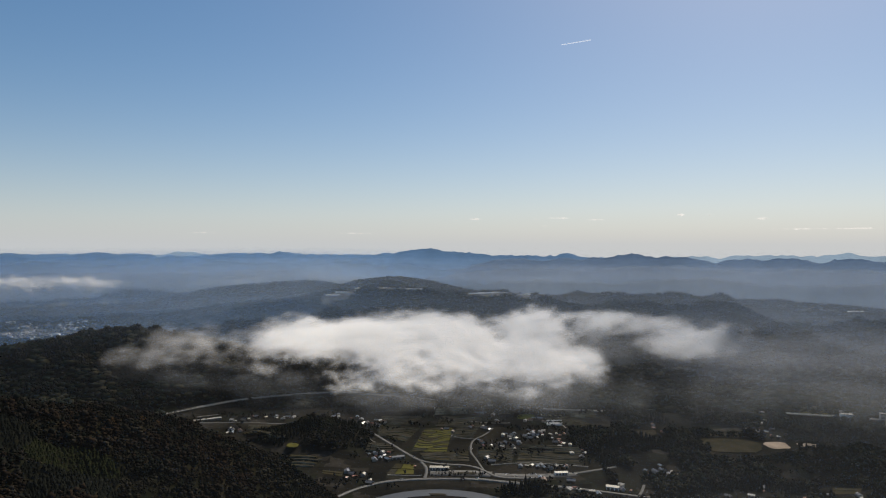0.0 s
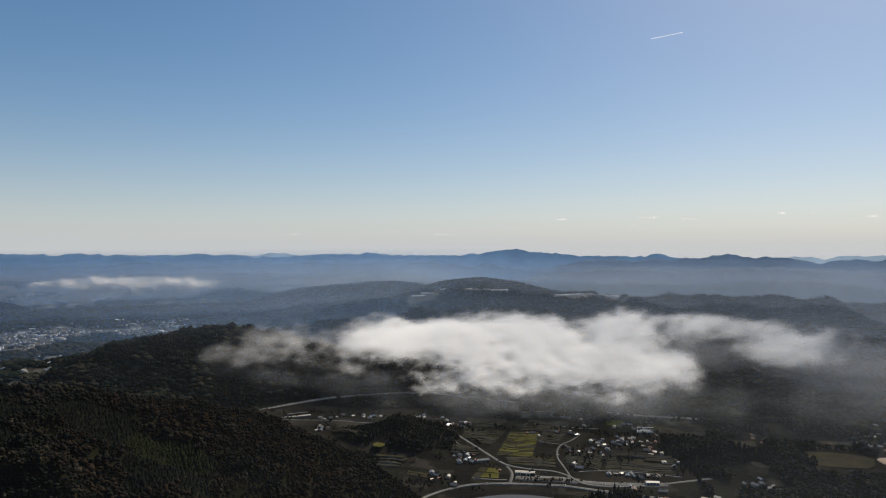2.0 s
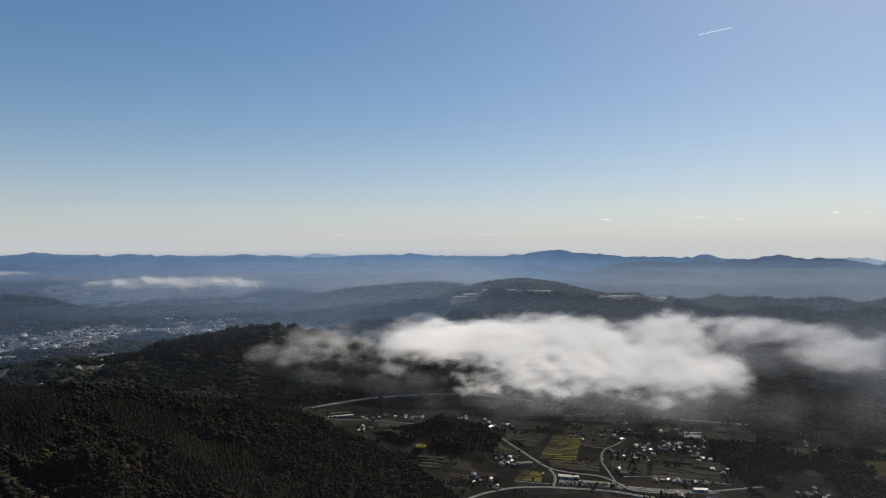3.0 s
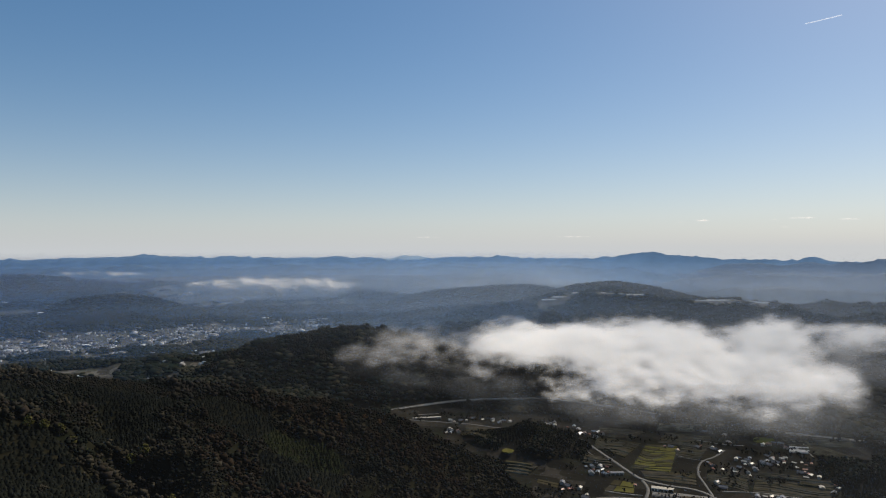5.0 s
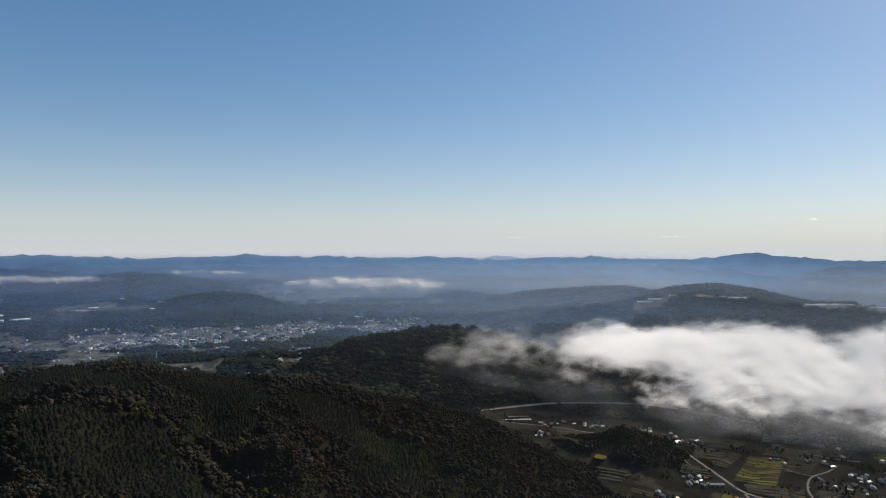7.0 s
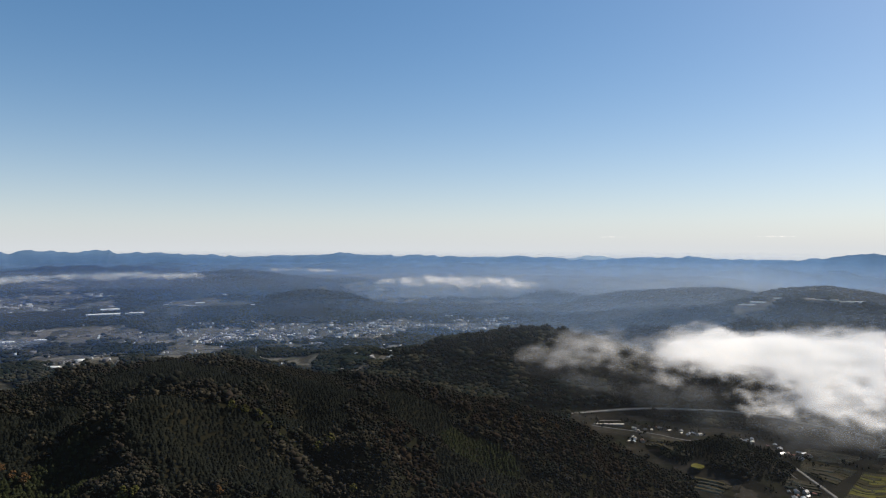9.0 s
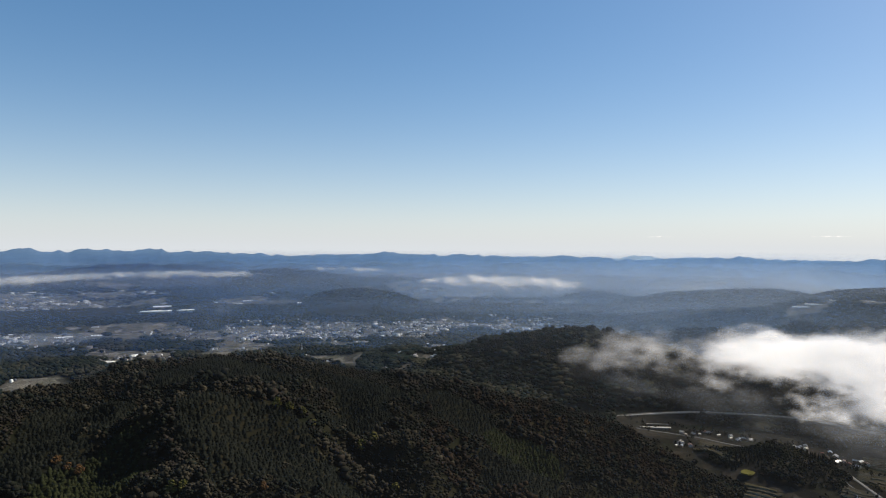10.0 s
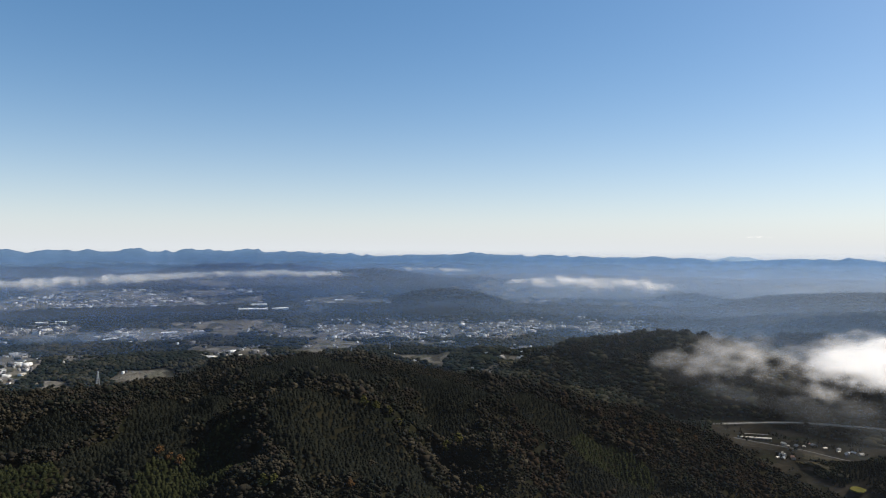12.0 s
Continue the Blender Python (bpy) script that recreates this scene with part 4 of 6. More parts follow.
for k, (name, corners, rows, cols, mats, label) in enumerate([
        ("rice_terraces", [(-62, 1330), (8, 1328), (22, 1500), (-40, 1500)], 9, 2, [PADDY, PADDY, TURF], "yellow-green stepped rice terraces with dark banks"),
        ("stubble_terraces", [(-138, 1440), (-75, 1392), (-48, 1500), (-140, 1525)], 6, 2, [STUBBLE, TURF], "brown stubble terraces beside the road"),
        ("stubble_field", [(-36, 1280), (50, 1268), (50, 1335), (-46, 1322)], 3, 2, [STUBBLE, TURF], "olive-brown stubble plots by the lane"),
        ("lime_field", [(166, 1577), (209, 1578), (221, 1625), (178, 1628)], 1, 1, [LIME], "bright lime green crop field"),
        ("vegetable_terraces", [(132, 1252), (255, 1250), (270, 1345), (150, 1352)], 7, 2, [STUBBLE, STUBBLE, TURF], "grey-brown plots in narrow rows"),
        ("upper_terraces", [(225, 1582), (360, 1592), (362, 1668), (232, 1672)], 5, 2, [TURF, STUBBLE, PADDY], "olive stepped plots below the woods"),
        ("upper_terraces", [(105, 1630), (165, 1632), (172, 1678), (120, 1682)], 4, 1, [TURF, STUBBLE], "olive stepped plots below the woods"),
        ("slope_terraces", [(383, 1626), (447, 1626), (462, 1700), (408, 1700)], 5, 1, [TURF, STUBBLE], "grassy stepped plots on a slope"),
        ("hill_terraces", [(840, 1620), (905, 1612), (930, 1700), (880, 1700)], 6, 1, [TURF, PADDY], "grassy stepped terraces on a hillside"),
        ("pasture", [(505, 1322), (612, 1310), (652, 1408), (512, 1428)], 1, 1, [TURF], "broad yellow-green pasture among dark woods"),
        ("sand_pit", [(643, 1345), (690, 1352), (694, 1404), (641, 1398)], 1, 1, [SAND], "bare sandy earth beside the pasture"),
        ("sand_pit", [(705, 1360), (750, 1358), (752, 1388), (708, 1395)], 1, 1, [SAND, TURF], "bare sandy earth beside the pasture"),
        ("meadow", [(625, 1104), (672, 1106), (690, 1132), (640, 1134)], 2, 1, [TURF, PADDY], "small green meadow by a farm track"),
        ("side_field", [(397, 1405), (448, 1440), (458, 1488), (415, 1480)], 3, 1, [TURF, STUBBLE], "small olive plots among trees"),
        ("corner_field", [(-213, 1203), (-173, 1186), (-172, 1208), (-214, 1221)], 2, 1, [PADDY, TURF], "small ochre plots below the knoll"),
        ("roadside_field", [(-98, 1200), (-50, 1198), (-50, 1250), (-86, 1258)], 2, 2, [TURF, PADDY, STUBBLE], "green and brown roadside plots"),
        ("bright_patch", [(-299, 1298), (-276, 1290), (-272, 1320), (-296, 1325)], 1, 1, [PADDY], "small yellow-green patch at the wood's edge"),
        ("foot_terraces", [(-330, 1345), (-300, 1345), (-385, 1462), (-420, 1440)], 5, 1, [STUBBLE, TURF], "brown stubble plots at the foot of the hill"),
        ("foot_terraces", [(-420, 1480), (-360, 1480), (-350, 1515), (-430, 1525)], 3, 2, [STUBBLE, TURF], "brown stubble plots at the foot of the hill"),
        ("lane_terraces", [(-20, 1515), (85, 1510), (90, 1600), (0, 1610)], 5, 2, [STUBBLE, STUBBLE, TURF], "brown plots in curving rows"),
        ("wall_terraces", [(-150, 1540), (-70, 1525), (-40, 1600), (-140, 1610)], 4, 2, [STUBBLE, STUBBLE, TURF], "brown plots in curving rows"),
        ("middle_terraces", [(66, 1300), (128, 1262), (140, 1350), (70, 1362)], 6, 2, [STUBBLE, STUBBLE, TURF], "dark brown plots in narrow rows"),
        ("hamlet_terraces", [(150, 1358), (222, 1352), (228, 1372), (158, 1380)], 3, 2, [STUBBLE], "dark brown garden plots"),
        ("lane_terraces", [(20, 1425), (62, 1428), (78, 1500), (28, 1502)], 5, 1, [STUBBLE, TURF], "brown plots in curving rows"),
        ("road_terraces", [(-150, 1330), (-92, 1322), (-108, 1366), (-150, 1378)], 3, 1, [STUBBLE], "dark plots beside the main road"),
        ("back_terraces", [(-20, 1618), (90, 1630), (96, 1672), (-14, 1660)], 4, 2, [STUBBLE, TURF], "brown plots below the woods"),
        ("back_terraces", [(232, 1580), (300, 1490), (352, 1500), (300, 1580)], 6, 1, [STUBBLE, TURF], "brown plots below the woods"),
        ("foot_terraces", [(-290, 1240), (-232, 1235), (-220, 1275), (-285, 1285)], 3, 2, [STUBBLE, TURF], "brown stubble plots at the foot of the knoll"),
        ("east_field", [(560, 1440), (650, 1450), (640, 1500), (560, 1490)], 2, 2, [STUBBLE, TURF], "dull brown plots among houses")]):
    terraces(name, corners, rows, cols, mats, label, k + 3)


# ---------------------------------------------------------------- buildings
def box(bm, x0, x1, y0, y1, z0, z1):
    bmesh.ops.create_cube(bm, size=1, matrix=Matrix.Translation(((x0 + x1) / 2, (y0 + y1) / 2, (z0 + z1) / 2)) @ Matrix.Diagonal((x1 - x0, y1 - y0, z1 - z0, 1)))


def gable(w, d, z, rise, over, thick=0.25):
    """A pitched roof with eaves, ridge along x."""
    bm = bmesh.new()
    for s in (-1, 1):
        a = [(-w / 2 - over, s * (d / 2 + over), z - over * rise / (d / 2)), (w / 2 + over, s * (d / 2 + over), z - over * rise / (d / 2)), (w / 2 + over, 0, z + rise), (-w / 2 - over, 0, z + rise)]
        lo = [bm.verts.new(q) for q in a]
        hi = [bm.verts.new((q[0], q[1], q[2] + thick)) for q in a]
        bm.faces.new(lo), bm.faces.new(hi)
        for k in range(4):
            bm.faces.new((lo[k], lo[(k + 1) % 4], hi[(k + 1) % 4], hi[k]))
    bmesh.ops.recalc_face_normals(bm, faces=bm.faces)
    return bm


def gable_wall(w, d, z, rise):
    bm = bmesh.new()
    ends = []
    for x in (-w / 2, w / 2):
        ends.append([bm.verts.new((x, y, q)) for y, q in ((-d / 2, -1.0), (d / 2, -1.0), (d / 2, z), (0, z + rise), (-d / 2, z))])
    bm.faces.new(ends[0]), bm.faces.new(ends[1])
    for k in range(5):
        bm.faces.new((ends[0][k], ends[0][(k + 1) % 5], ends[1][(k + 1) % 5], ends[1][k]))
    bmesh.ops.recalc_face_normals(bm, faces=bm.faces)
    return bm


def house(name, w, d, z, rise, wall, roof, label, group, storeys=2, annex=True):
    """A farmhouse: walls, pitched roof with eaves and ridge, windows, a door, a lean-to."""
    h = thing(name, label, "house", group)
    part("wall", gable_wall(w, d, z, rise), wall, h)
    part("roof", gable(w, d, z, rise, 0.9), roof, h)
    bm = bmesh.new()
    box(bm, -w / 2 - 0.9, w / 2 + 0.9, -0.3, 0.3, z + rise + 0.05, z + rise + 0.55)
    part("ridge", bm, roof, h)
    for side in (-1, 1):
        for s in range(storeys):
            for k in (-1, 1):
                bm = bmesh.new()
                box(bm, k * w * 0.25 - 1.1, k * w * 0.25 + 1.1, side * d / 2 - 0.06, side * d / 2 + 0.06, 0.9 + 2.8 * s, 2.2 + 2.8 * s)
                part("window", bm, PANE, h)
    bm = bmesh.new()
    box(bm, -0.8, 0.8, -d / 2 - 0.08, -d / 2 + 0.05, -0.2, 2.1)
    part("door", bm, TIMBER, h)
    if annex:
        bm = bmesh.new()
        v = [bm.verts.new(q) for q in ((-w / 2, -d / 2 - 2.6, 2.3), (w / 2, -d / 2 - 2.6, 2.3), (w / 2, -d / 2, 3.1), (-w / 2, -d / 2, 3.1))]
        bmesh.ops.solidify(bm, geom=[bm.faces.new(v)], thickness=0.2)
        part("porch_roof", bm, roof, h)
    return h


def shed(name, w, d, z, rise, wall, roof, label, group, doors=0, category="building"):
    h = thing(name, label, category, group)
    part("wall", gable_wall(w, d, z, rise), wall, h)
    part("roof", gable(w, d, z, rise, 0.5, 0.2), roof, h)
    for k in range(doors):
        x = (k + 0.5) / doors * w - w / 2
        bm = bmesh.new()
        box(bm, x - 0.36 * w / doors, x + 0.36 * w / doors, -d / 2 - 0.08, -d / 2 + 0.05, -0.2, 0.75 * z)
        part("bay_door", bm, TIMBER, h)
    return h


def block(name, w, d, z, wall, label, group, floors):
    """A flat-roofed building with bands of windows and a parapet."""
    h = thing(name, label, "building", group)
    bm = bmesh.new()
    box(bm, -w / 2, w / 2, -d / 2, d / 2, -1, z)
    part("wall", bm, wall, h)
    bm = bmesh.new()
    box(bm, -w / 2 - 0.3, w / 2 + 0.3, -d / 2 - 0.3, d / 2 + 0.3, z, z + 0.7)
    part("roof", bm, CONCRETE, h)
    for f in range(floors):
        for side in (-1, 1):
            bm = bmesh.new()
            y = z / floors * f
            box(bm, -w * 0.46, w * 0.46, side * d / 2 - 0.08, side * d / 2 + 0.08, y + 1.0, y + 2.3)
            part("window_band", bm, PANE, h)
    return h


def greenhouse(name, w, length, label, group):
    """A film tunnel: arched cover on hoops, with end walls."""
    h = thing(name, label, "greenhouse", group)
    bm = bmesh.new()
    n = 10
    rows = [[bm.verts.new((x, w / 2 * math.cos(math.pi * k / n), 1.2 + 2.4 * math.sin(math.pi * k / n))) for k in range(n + 1)] for x in (-length / 2, length / 2)]
    for k in range(n):
        bm.faces.new((rows[0][k], rows[0][k + 1], rows[1][k + 1], rows[1][k]))
    bmesh.ops.solidify(bm, geom=bm.faces[:], thickness=0.05)
    part("cover", bm, FILM, h)
    for s in (-1, 1):
        bm = bmesh.new()
        box(bm, -length / 2, length / 2, s * w / 2 - 0.05, s * w / 2 + 0.05, -0.4, 1.25)
        part("side_wall", bm, FILM, h)
    for x in (-length / 2, length / 2):
        bm = bmesh.new()
        bm.faces.new([bm.verts.new((x, w / 2 * math.cos(math.pi * k / n), 1.2 + 2.4 * math.sin(math.pi * k / n))) for k in range(n + 1)] + [bm.verts.new((x, -w / 2, -0.4)), bm.verts.new((x, w / 2, -0.4))])
        part("end_wall", bm, FILM, h)
    return h


used = set()


def settle(ob, x, y, turn, scale=1.0):
    """Put the first building of a kind down, or a copy of it."""
    m = pose(x, y, float(height(x, y)) + 0.1, 0, 0, turn)
    if ob.name in used:
        ob = copy_thing(ob, m)
    else:
        used.add(ob.name)
        ob.matrix_basis = m
    ob.scale = (scale, scale, scale)
    return ob


FARM = [house("farmhouse", 12, 7.5, 4.6, 1.7, PLASTER, TILE_GREY, "two-storey farmhouse with pale walls and a grey tiled roof", "farmhouses"),
        house("farmhouse", 14, 8.5, 4.0, 2.2, TIMBER, TILE_GREY, "broad timber farmhouse with a grey tiled roof", "farmhouses", 1),
        house("farmhouse", 11, 7, 4.6, 1.6, PLASTER, TILE_BROWN, "pale farmhouse with a brown tiled roof", "farmhouses"),
        house("farmhouse", 10, 7, 4.6, 1.4, PLASTER, METAL_WHITE, "small house with a pale sheet-metal roof", "farmhouses", 2, False),
        house("farmhouse", 12, 7, 4.4, 1.6, TIMBER, METAL_BLUE, "timber house with a blue sheet-metal roof", "farmhouses", 2, False),
        shed("farm_shed", 10, 6, 3.2, 1.3, TIMBER, METAL_WHITE, "low timber shed with a pale metal roof", "farm sheds"),
        shed("farm_shed", 8, 5, 3.0, 1.2, TIMBER, METAL_RUST, "low timber shed with a rusty red roof", "farm sheds")]

HAMLET = [(61, 1499), (100, 1481), (125, 1438), (146, 1438), (149, 1413), (116, 1373), (126, 1387), (138, 1361), (183, 1477), (189, 1459), (194, 1438), (206, 1464), (216, 1473), (182, 1421), (171, 1429), (152, 1385), (139, 1425), (208, 1438), (227, 1447), (238, 1405), (240, 1373), (226, 1387), (226, 1417), (256, 1447), (250, 1362), (79, 1388), (83, 1365), (83, 1289), (90, 1266), (92, 1625), (118, 1609), (122, 1552), (91, 1496), (20, 1468), (10, 1490), (187, 1557), (200, 1566), (221, 1575), (226, 1548)]
ROADSIDE = [(159, 1243), (177, 1243), (192, 1228), (205, 1238), (220, 1236), (171, 1165), (139, 1238), (247, 1310), (260, 1290), (270, 1312), (206, 1122), (221, 1118), (241, 1112), (217, 1160), (293, 1122), (295, 1140), (-49, 1236), (-112, 1299), (-128, 1313), (-116, 1319), (-127, 1275), (-103, 1275), (-126, 1335), (-168, 1208), (-158, 1197), (-165, 1176), (-138, 1191), (-122, 1150)]
BACK = [(-169, 1541), (-158, 1534), (-185, 1566), (-197, 1587), (-210, 1578), (-144, 1515), (-132, 1546), (-176, 1527), (-150, 1555), (-261, 1586), (-251, 1578), (-238, 1583), (-343, 1586), (-364, 1566), (-407, 1581), (-427, 1586), (-451, 1555), (-473, 1548), (-452, 1471), (-440, 1449), (-429, 1462), (-446, 1460), (-243, 1610), (-385, 1590)]
EAST = [(461, 1515), (458, 1496), (466, 1470), (360, 1198), (372, 1206), (386, 1215), (389, 1189), (399, 1200), (408, 1189), (363, 1175), (378, 1166), (453, 1091), (489, 1091), (520, 1129), (693, 1525), (706, 1528), (725, 1549), (711, 1492), (695, 1427), (687, 1465), (740, 1199), (898, 1590), (914, 1578), (952, 1610), (944, 1640), (662, 1095), (612, 1094), (570, 1085), (670, 1470), (720, 1440), (660, 1500)]
r3 = random.Random(11)
for spot, weights in ((HAMLET, (4, 4, 2, 2, 2, 2, 1)), (ROADSIDE, (3, 3, 2, 2, 2, 1, 1)), (BACK, (4, 3, 2, 2, 1, 2, 1)), (EAST, (4, 3, 2, 2, 1, 2, 1))):
    for x, y in spot:
        settle(r3.choices(FARM, weights)[0], x + r3.uniform(-1.5, 1.5), y, r3.choice((-30, -12, 60, 75, 90, 105, 120)) + r3.uniform(-8, 8), r3.uniform(0.72, 0.98))
        if r3.random() < 0.7:
            w = r3.uniform(0, 6.28)
            settle(r3.choice(FARM[4:]), x + 13 * math.cos(w), y + 15 * math.sin(w), r3.choice((-20, 70, 90, 110)), r3.uniform(0.6, 0.9))

settle(shed("roadside_store", 34, 11, 4.6, 1.0, WHITE, METAL_WHITE, "long white roadside store with bay doors", "stores", 7), -6, 1226, -3)
settle(shed("long_hall", 24, 9, 4.4, 1.4, PLASTER, TILE_GREY, "long grey-roofed hall beside the main road", "halls", 3), -84, 1287, 22)
settle(shed("long_hall", 22, 9, 4.0, 1.2, WHITE, METAL_WHITE, "long white hall in the paved yard", "halls", 4), 206, 1200, 5)
settle(shed("depot_roof", 46, 9, 4.0, 0.8, CONCRETE, METAL_WHITE, "long low depot with a pale roof", "depots", 6), -521, 1546, 31)
settle(shed("depot_roof", 26, 7, 3.4, 0.7, CONCRETE, METAL_WHITE, "long low depot with a pale roof", "depots", 4), -545, 1527, 31)
settle(shed("riverside_hall", 20, 10, 5, 1.2, WHITE, METAL_WHITE, "white hall beside the river road", "halls", 3), 278, 1127, -20)
settle(shed("white_shed", 17, 8, 4, 1.2, WHITE, METAL_WHITE, "white shed among dark trees", "sheds", 2), 725, 1214, -25)
settle(block("apartment_block", 26, 11, 12, WHITE, "white four-storey block at the foot of the hills", "blocks", 4), 920, 1572, -15)
settle(block("apartment_block", 20, 11, 15, PLASTER, "pale five-storey block at the foot of the hills", "blocks", 5), 1000, 1560, -15)
settle(block("apartment_block", 30, 14, 20, SAND, "tan tall block at the edge of the hamlet", "blocks", 6), 975, 1490, -20)
tunnel = greenhouse("greenhouse", 7, 34, "arched white film greenhouse between plots", "greenhouses")
for gx, gy in ((247, 1527), (249, 1537), (252, 1558)):
    settle(tunnel, gx, gy, 0)
glint = greenhouse("greenhouse", 9, 60, "long white film greenhouse on the plateau", "plateau greenhouses")
for gx, gy in PLATEAU_FARMS:
    settle(glint, gx, gy, r3.uniform(-12, 12), r3.uniform(0.9, 1.4))


def car(name, paint, label):
    """A small parked car."""
    c = thing(name, label, "car", "parked cars")
    bm = bmesh.new()
    box(bm, -2.1, 2.1, -0.85, 0.85, 0.35, 0.95)
    bmesh.ops.bevel(bm, geom=bm.edges[:], offset=0.12, segments=1, affect='EDGES')
    part("body", bm, paint, c)
    bm = bmesh.new()
    bmesh.ops.create_cone(bm, segments=4, radius1=1.5, radius2=1.1, depth=0.6, cap_ends=True, matrix=pose(-0.15, 0, 1.22) @ Matrix.Diagonal((1.15, 0.72, 1, 1)) @ pose(0, 0, 0, 0, 0, 45))
    part("cabin", bm, PANE, c)
    for x in (-1.3, 1.3):
        for y in (-0.8, 0.8):
            bm = bmesh.new()
            bmesh.ops.create_cone(bm, segments=10, radius1=0.32, radius2=0.32, depth=0.22, cap_ends=True, matrix=pose(x, y, 0.32, 90, 0, 0))
            part("wheel", bm, RUBBER, c)
    return c


CARS = [car("car", WHITE, "white parked car on the roadside yard"), car("car", STEEL, "silver parked car on the roadside yard"), car("car", METAL_BLUE, "blue parked car on the roadside yard")]
for k, (x, y, turn) in enumerate([(110, 1199, 80), (114, 1199, 82), (118, 1200, 85), (126, 1187, 5), (150, 1198, 90), (154, 1198, 90), (162, 1199, 92), (172, 1184, 0), (228, 1206, 20), (232, 1199, 20), (-20, 1240, 85), (-14, 1240, 88), (4, 1240, 90), (12, 1240, 90), (30, 1236, 10), (60, 1178, 3), (-70, 1172, 10), (200, 1138, -20), (245, 1122, -20), (-100, 1375, 120), (-55, 1296, 122), (57, 1345, 80), (150, 1179, 4), (330, 1112, 70)]):
    settle(CARS[k % 3], x, y, turn).location.z += 0.5


# ---------------------------------------------------------------- towns in the basin
TOWN_KINDS = [house("town_house", 11, 8, 5.4, 2.2, PLASTER, TILE_GREY, "pale two-storey town house with a grey roof", "town houses", 2, False),
              house("town_house", 12, 8, 5.4, 2.2, WHITE, TILE_BROWN, "white town house with a brown roof", "town houses", 2, False),
              house("town_house", 10, 8, 5.4, 1.8, WHITE, METAL_BLUE, "white town house with a blue roof", "town houses", 2, False),
              shed("workshop", 22, 14, 6, 1.6, WHITE, METAL_WHITE, "white workshop with a pale metal roof", "workshops", 3)]
OFFICE = block("office_block", 26, 14, 14, WHITE, "white flat-roofed office block in the town", "town blocks", 4)
FACTORY = shed("factory", 62, 30, 4.5, 1.6, WHITE, WHITE, "long white factory hall with a pale roof", "factories", 6)
for a, d, wa, wd, n in BASIN_OPEN:
    if d < 3000:
        for _ in range(int(0.42 * n)):
            q, w = math.sqrt(r3.random()), r3.uniform(0, 6.28)
            az, r = radians(a + wa * q * math.cos(w)), d + wd * q * math.sin(w)
            if height(r * math.sin(az), r * math.cos(az)) - valley_floor(r * math.sin(az), r * math.cos(az)) > 22:
                continue
            settle(r3.choices(TOWN_KINDS, (5, 3, 2, 2))[0], r * math.sin(az), r * math.cos(az), r3.choice((0, 90, 30, 120)) + r3.uniform(-10, 10), r3.uniform(0.6, 0.85))
for x, y, turn in ((-1787, 2412, 30), (-1729, 2454, 35), (-1665, 2528, 25), (-2590, 820, 70), (-2880, 870, 75), (-2700, 800, 60), (-2000, 2110, 20), (-1690, 2440, 30)):
    if height(x, y) - valley_floor(x, y) < 14:
        settle(OFFICE, x, y, turn, r3.uniform(0.6, 0.95))
for x, y, turn, s in ((-2640, 1640, 57, 1.7), (-2600, 1725, 58, 1.5), (-2668, 1600, 56, 1.4), (-2700, 1680, 57, 1.5), (-2778, 2327, 40, 0.8), (-2700, 2400, 42, 0.8), (-2364, 2153, 45, 0.8), (-2782, 2184, 50, 0.9), (-2640, 2440, 42, 0.7), (-2880, 861, 70, 1.2), (-2860, 930, 70, 0.9), (-1340, 1626, 40, 0.55), (-1318, 1650, 40, 0.4), (-1307, 1778, 35, 0.7), (-1201, 1439, 45, 0.6), (-1215, 1460, 45, 0.5), (-1621, 1422, 70, 0.5), (-1458, 1457, 40, 0.5), (-2608, 1349, 60, 0.5), (-2676, 1090, 65, 0.5), (-1912, 1927, 45, 0.7), (-2525, 1196, 62, 1.2), (-2480, 1290, 62, 0.8), (-1856, 1034, 60, 0.6), (-2349, 2637, 42, 0.6), (-1541, 1987, 40, 0.5), (-1600, 2560, 30, 0.8)):
    settle(FACTORY, x, y, turn, 0.75 * s)


